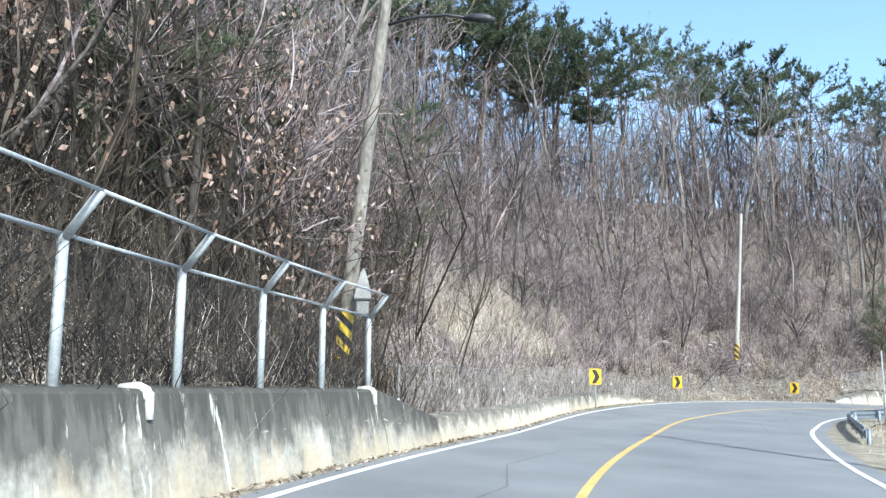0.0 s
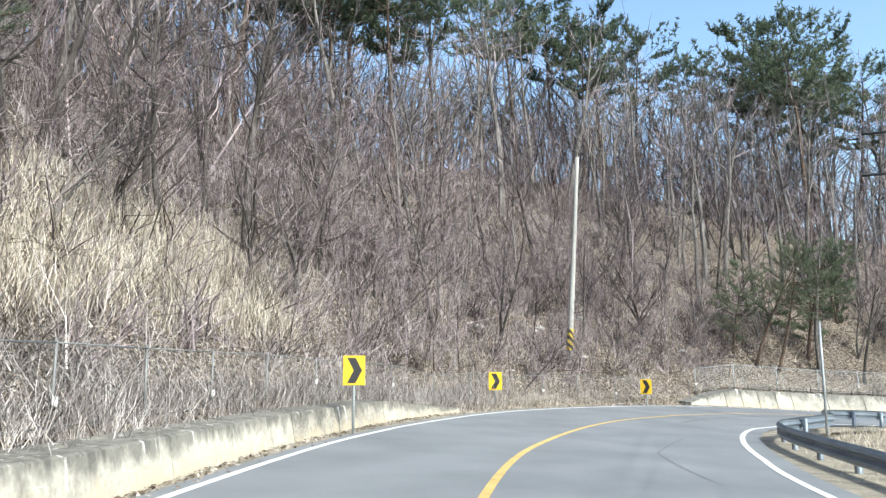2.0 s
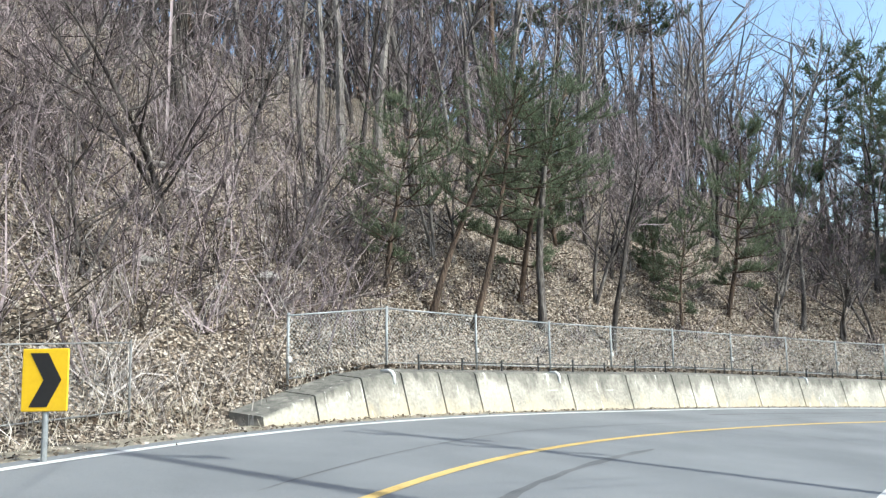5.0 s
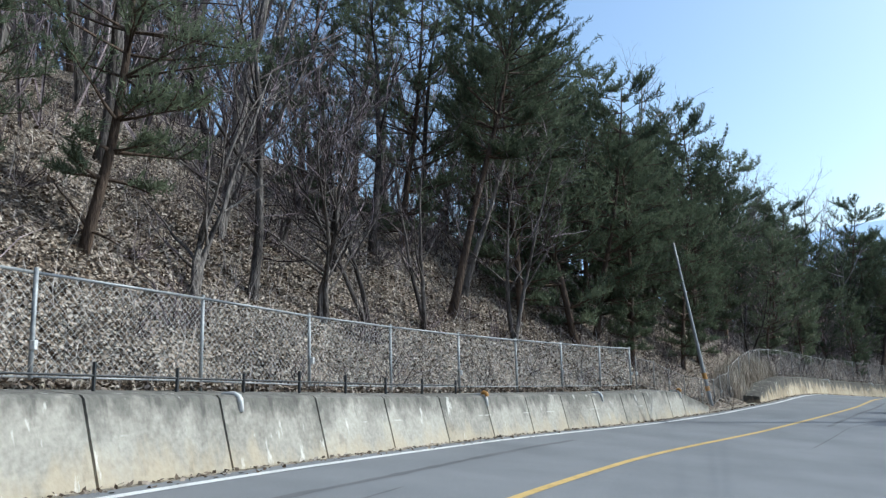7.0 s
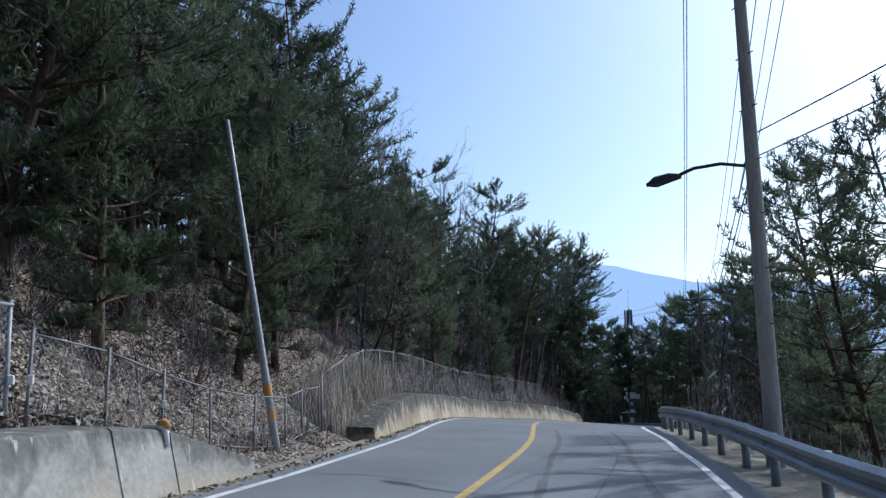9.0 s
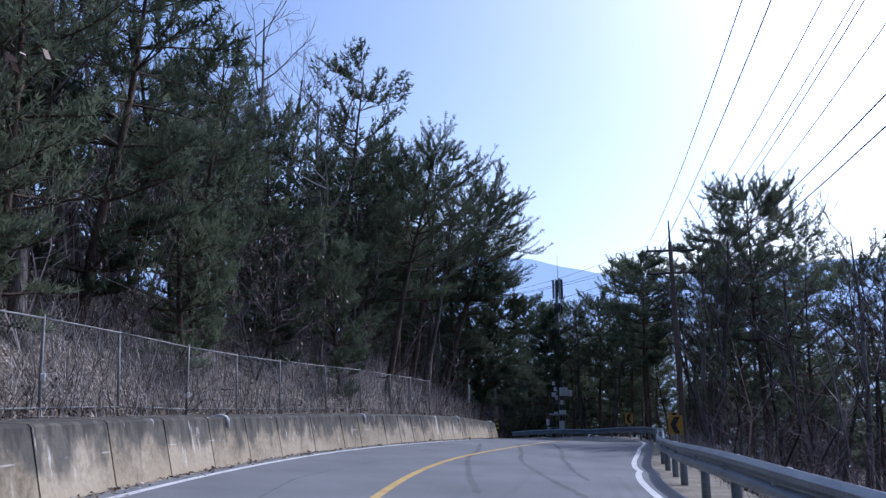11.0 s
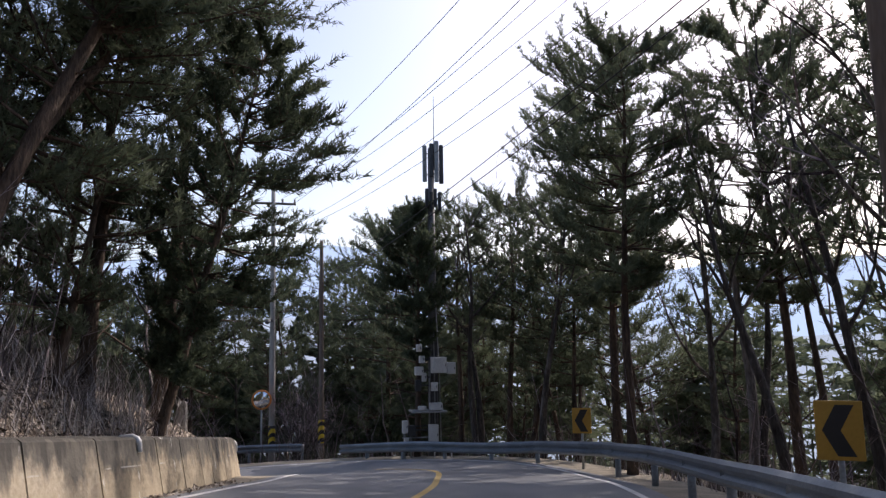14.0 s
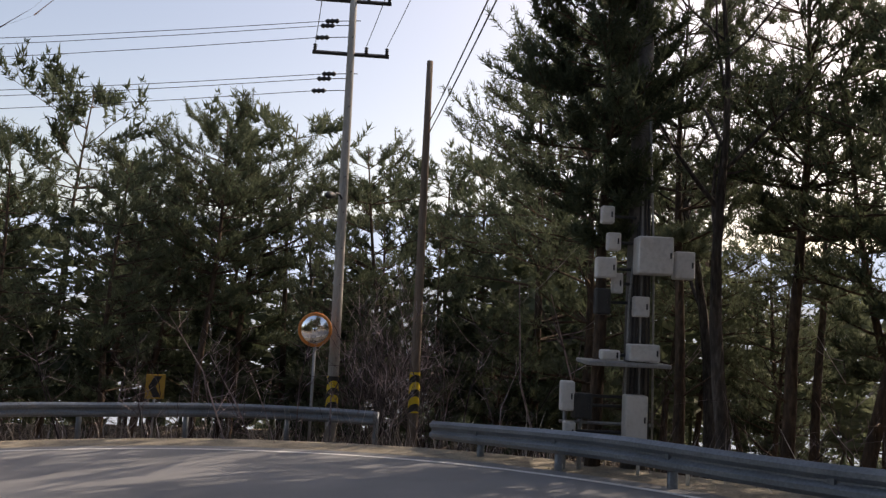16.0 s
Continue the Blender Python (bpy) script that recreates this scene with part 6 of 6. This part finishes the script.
def tangle(name, clumps, per, u0, u1, e0, e1, r0, r1, seed, label, material, girth=0.008, category="scrub"):
    """Rounded leafless bushes of crooked twigs, too many to count, in one mesh."""
    r = np.random.RandomState(seed)
    u, e = r.uniform(u0, u1, clumps), r.uniform(e0, e1, clumps)
    d = interp(WALL_FOOT, u) + e
    ax, ay, nx, ny = (np.interp(u, _U, a) for a in (_AX, _AY, _NX, _NY))
    x, y = ax + nx * d, ay + ny * d
    size = r.uniform(r0, r1, clumps)
    base = np.stack([x, y, ground_z(x, y) - 0.05], 1).repeat(per, 0)
    size = size.repeat(per)[:, None]
    n = len(base)
    az, el = r.uniform(0, 6.283, n), r.uniform(0.2, 1.4, n)
    way = np.stack([np.cos(az) * np.cos(el), np.sin(az) * np.cos(el), np.sin(el)], 1)
    ln = size * r.uniform(0.5, 1.15, (n, 1))
    p0 = base + r.normal(0, 0.12, (n, 3)) * size * [1, 1, 0.1]
    p1 = p0 + way * ln * 0.5 + r.normal(0, 0.09, (n, 3)) * size
    p2 = p1 + (way + r.normal(0, 0.55, (n, 3))) * ln * 0.4
    q = p1 + (p2 - p1) * r.uniform(0, 0.8, (n, 1))
    q2 = q + (way * 0.5 + r.normal(0, 0.7, (n, 3))) * ln * 0.35
    side = np.cross(way, r.normal(0, 1, (n, 3)))
    side /= np.linalg.norm(side, axis=1)[:, None]
    g = girth * (0.5 + size * 0.6) * r.uniform(0.5, 1.3, (n, 1))
    v = np.stack([p0 - side * g, p0 + side * g, p1 - side * g * 0.7, p1 + side * g * 0.7, p2 - side * g * 0.25, p2 + side * g * 0.25, q - side * g * 0.45, q + side * g * 0.45, q2], 1)
    i = np.arange(n)[:, None] * 9
    F = (i + [0, 1, 3, 2]).tolist() + (i + [2, 3, 5, 4]).tolist() + (i + [6, 7, 8]).tolist()
    return tagged(part(name, v.reshape(-1, 3), F, material), label, category, kind="stuff")


tangle("scrub", 440, 44, 14, 56, 2.0, 18, 0.7, 2.1, 61, "grey leafless bushes over the slope", TWIG)
tangle("scrub", 300, 44, 15, 58, 2.2, 19, 0.6, 1.9, 66, "dark leafless bushes over the slope", VINE, 0.011)
tangle("scrub", 300, 40, 14, 54, 1.2, 14, 0.4, 1.4, 62, "pale dead bushes over the slope", BRUSH)
tangle("scrub", 170, 40, 52, 100, 1.4, 9, 0.4, 1.3, 63, "thin leafless bushes among fallen leaves", TWIG)
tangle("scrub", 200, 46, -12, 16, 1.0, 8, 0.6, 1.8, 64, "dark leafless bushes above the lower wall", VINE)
tangle("scrub", 110, 36, 97, 136, 1.2, 5, 0.4, 1.1, 65, "thin dead bushes under the pines", BRUSH)
thicket("thicket", 1250, 8, 66, 15, 32, 3.5, 9.0, 39, "grey leafless saplings along the ridge")
thicket("ridge_wood", 1150, 10, 82, 19, 38, 7.5, 14.0, 37, "crowded slender trunks along the ridge", BARK, 8, 0.045)


def far_wood(name, spots, seed, low, high, label):
    """A stand of distant dark pines in one mesh: trunks and loose needle clumps."""
    r = np.random.RandomState(seed)
    V, F = [], []
    for x, y, z in spots:
        h = r.uniform(low, high)
        n0 = len(V)
        w = 0.09
        for dx, dy in ((w, 0), (0, w)):
            n0 = len(V)
            V += [(x - dx, y - dy, z - 0.5), (x + dx, y + dy, z - 0.5), (x + dx * 0.3, y + dy * 0.3, z + h * 0.95), (x - dx * 0.3, y - dy * 0.3, z + h * 0.95)]
            F.append((n0, n0 + 1, n0 + 2, n0 + 3))
        m = 420
        az_shift = r.uniform(0, 6)
        f = r.uniform(0.25, 1.0, m)
        level = np.round(f * 11) / 11 + r.normal(0, 0.018, m)
        rad = h * 0.27 * np.sqrt(np.sin(np.pi * np.clip((level - 0.2) / 0.86, 0.03, 0.97))) * r.uniform(0.15, 1.0, m) ** 0.6 * (0.8 + 0.4 * np.sin(level * 40 + az_shift))
        az = r.uniform(0, 6.283, m)
        c = np.stack([x + rad * np.cos(az), y + rad * np.sin(az), z + level * h], 1)
        a, b = r.normal(0, 0.26, (m, 3)) * [1, 1, 0.45], r.normal(0, 0.16, (m, 3))
        n0 = len(V)
        V += np.stack([c - a, c + a, c + b], 1).reshape(-1, 3).tolist()
        F += (n0 + np.arange(m * 3).reshape(-1, 3)).tolist()
    return tagged(part(name, V, F, NEEDLE), label, "wood", kind="stuff")


def spots(count, x0, x1, y0, y1, clear, seed, side=-1):
    r = np.random.RandomState(seed)
    x, y = r.uniform(x0, x1, count * 6), r.uniform(y0, y1, count * 6)
    u, d, _ = nearest(x, y)
    ok = (d * side > 0) & (np.abs(d) - np.where(d < 0, interp(RIGHT_LANE, u), interp(WALL_FOOT, u)) > clear)
    x, y = x[ok][:count], y[ok][:count]
    return np.stack([x, y, ground_z(x, y)], 1)


far_wood("far_pine_wood", spots(120, 134, 162, -24, 52, 9.5, 51), 41, 6, 9.5, "dark pine wood beyond the outer bend")
far_wood("far_pine_wood", spots(45, 129, 142, -16, 26, 9, 54), 44, 3, 6, "young dark pines beyond the outer bend")
far_wood("far_pine_wood", spots(130, 88, 140, -40, -6, 11, 52), 42, 5, 8.5, "dark pine wood down the valley slope")
far_wood("far_pine_wood", spots(70, 96, 116, 13, 60, 4.0, 53, 1), 43, 6, 9, "dark pine wood inside the lower bend")


sow("silver_grass", 6500, 24.5, 33.5, 2.8, 6.0, 0.4, 1.15, 0.010, STRAW, "tall pale dry silver grass on the bank", "dry grass", 1, 0.5, 1.0, 0.35)
sow("dry_brush", 8500, 8, 52, 0.5, 6.5, 0.3, 1.5, 0.006, BRUSH, "grey dead brush and stalks behind the fence", "brush", 2, 1.1, 1.0, 0.35)
sow("dry_brush", 8000, 15.5, 40, 0.42, 1.5, 0.25, 0.95, 0.006, BRUSH, "grey dead brush overgrowing the fence", "brush", 12, 0.9, 1.0, 0.35)
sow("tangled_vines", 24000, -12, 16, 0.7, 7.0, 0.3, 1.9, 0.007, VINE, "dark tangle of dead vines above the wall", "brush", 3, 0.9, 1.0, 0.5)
sow("dry_brush", 4000, 20, 60, 5, 16, 0.4, 1.6, 0.007, BRUSH, "grey dead brush over the slope", "brush", 4, 0.5)
sow("dry_brush", 9000, 52, 100, 0.6, 9, 0.15, 0.7, 0.006, BRUSH, "thin dead stalks among fallen leaves", "brush", 5, 0.6)
sow("dry_stalks", 4500, 90, 98, 0.6, 1.7, 0.4, 0.95, 0.008, STRAW, "upright pale dead stalks against the fence", "dry grass", 6, 0.2)
sow("dry_brush", 11000, 98, 137, 0.5, 5, 0.2, 1.1, 0.006, BRUSH, "thin dead stalks under the pines", "brush", 7, 0.6)
sow("edge_grass", 7000, -10, 134, 0.78, 1.3, 0.06, 0.3, 0.006, STRAW, "dry grass along the top of the walls", "dry grass", 8, 0.7)
sow("edge_grass", 3500, 37, 52, -0.0001 + 0.02, 1.6, 0.06, 0.3, 0.007, STRAW, "dry grass along the road's edge", "dry grass", 9, 0.8)
sow("verge_grass", 10000, 4, 50, -9, -0.9, 0.08, 0.35, 0.007, STRAW, "short dry grass inside the hairpin", "dry grass", 10, 0.8)
sow("verge_brush", 10000, 84, 165, -8, -1.2, 0.2, 1.0, 0.006, BRUSH, "dead grass and brush below the guardrail", "brush", 11, 0.6)
def hanging_leaves(name, count, u0, u1, e0, e1, low, high, seed):
    """Dry leaves caught in the vines, in one mesh."""
    r = np.random.RandomState(seed)
    n = 260
    cu, ce, ch = r.uniform(u0, u1, n), r.uniform(e0, e1, n), r.uniform(low, high, n)
    k = r.randint(0, n, count)
    u, e = cu[k] + r.normal(0, 0.22, count), ce[k] + r.normal(0, 0.22, count)
    ax, ay, nx, ny = (np.interp(u, _U, a) for a in (_AX, _AY, _NX, _NY))
    d = interp(WALL_FOOT, u) + e
    x, y = ax + nx * d, ay + ny * d
    c = np.stack([x, y, ground_z(x, y) + ch[k] + r.normal(0, 0.3, count)], 1)
    a, b = r.normal(0, 0.035, (count, 3)), r.normal(0, 0.028, (count, 3))
    drop = np.stack([np.zeros(count), np.zeros(count), -r.uniform(0.02, 0.08, count)], 1)
    v = np.stack([c, c + a, c + a + b + drop, c + b + drop], 1).reshape(-1, 3)
    return tagged(part(name, v, np.arange(count * 4).reshape(-1, 4), RUST_LEAF), "pinkish dry leaves hanging in the tangled vines", "dry leaves", kind="stuff")


hanging_leaves("hanging_leaves", 5500, -6, 15, 1.3, 5.5, 0.8, 4.5, 15)
litter("fallen_leaves", 36000, 14, 50, 1.6, 15, 16)
litter("fallen_leaves", 75000, 46, 92, 0.45, 11, 12)
litter("fallen_leaves", 60000, 52, 82, 0.45, 5, 17)
litter("fallen_leaves", 14000, 92, 134, 0.4, 6, 13)
litter("fallen_leaves", 9000, 100, 150, -5, -0.4, 14)


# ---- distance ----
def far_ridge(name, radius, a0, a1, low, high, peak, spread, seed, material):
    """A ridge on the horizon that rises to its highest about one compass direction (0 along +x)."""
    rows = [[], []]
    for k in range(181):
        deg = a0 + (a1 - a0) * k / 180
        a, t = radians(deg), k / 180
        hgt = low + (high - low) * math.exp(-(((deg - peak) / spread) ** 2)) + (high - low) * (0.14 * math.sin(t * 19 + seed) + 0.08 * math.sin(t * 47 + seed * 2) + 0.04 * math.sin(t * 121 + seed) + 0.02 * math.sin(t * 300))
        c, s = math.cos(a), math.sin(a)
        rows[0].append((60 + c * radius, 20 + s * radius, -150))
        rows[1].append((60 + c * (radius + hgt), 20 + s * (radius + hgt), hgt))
    return tagged(Geo().loft(rows).make(name, material), "ridge in an even pale blue glow painted for distant haze", "mountain", kind="structure")


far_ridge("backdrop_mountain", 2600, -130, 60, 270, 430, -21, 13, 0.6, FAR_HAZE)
# Low hill added so its glow fills tree gaps with valley haze.
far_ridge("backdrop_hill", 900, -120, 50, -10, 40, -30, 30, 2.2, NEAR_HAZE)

# tall pines along the crest of the curve's hill
scatter([FAR_PINES[0], FAR_PINES[2]], 16, 30, 70, 20, 30, 1.1, 1.4, 1.8)
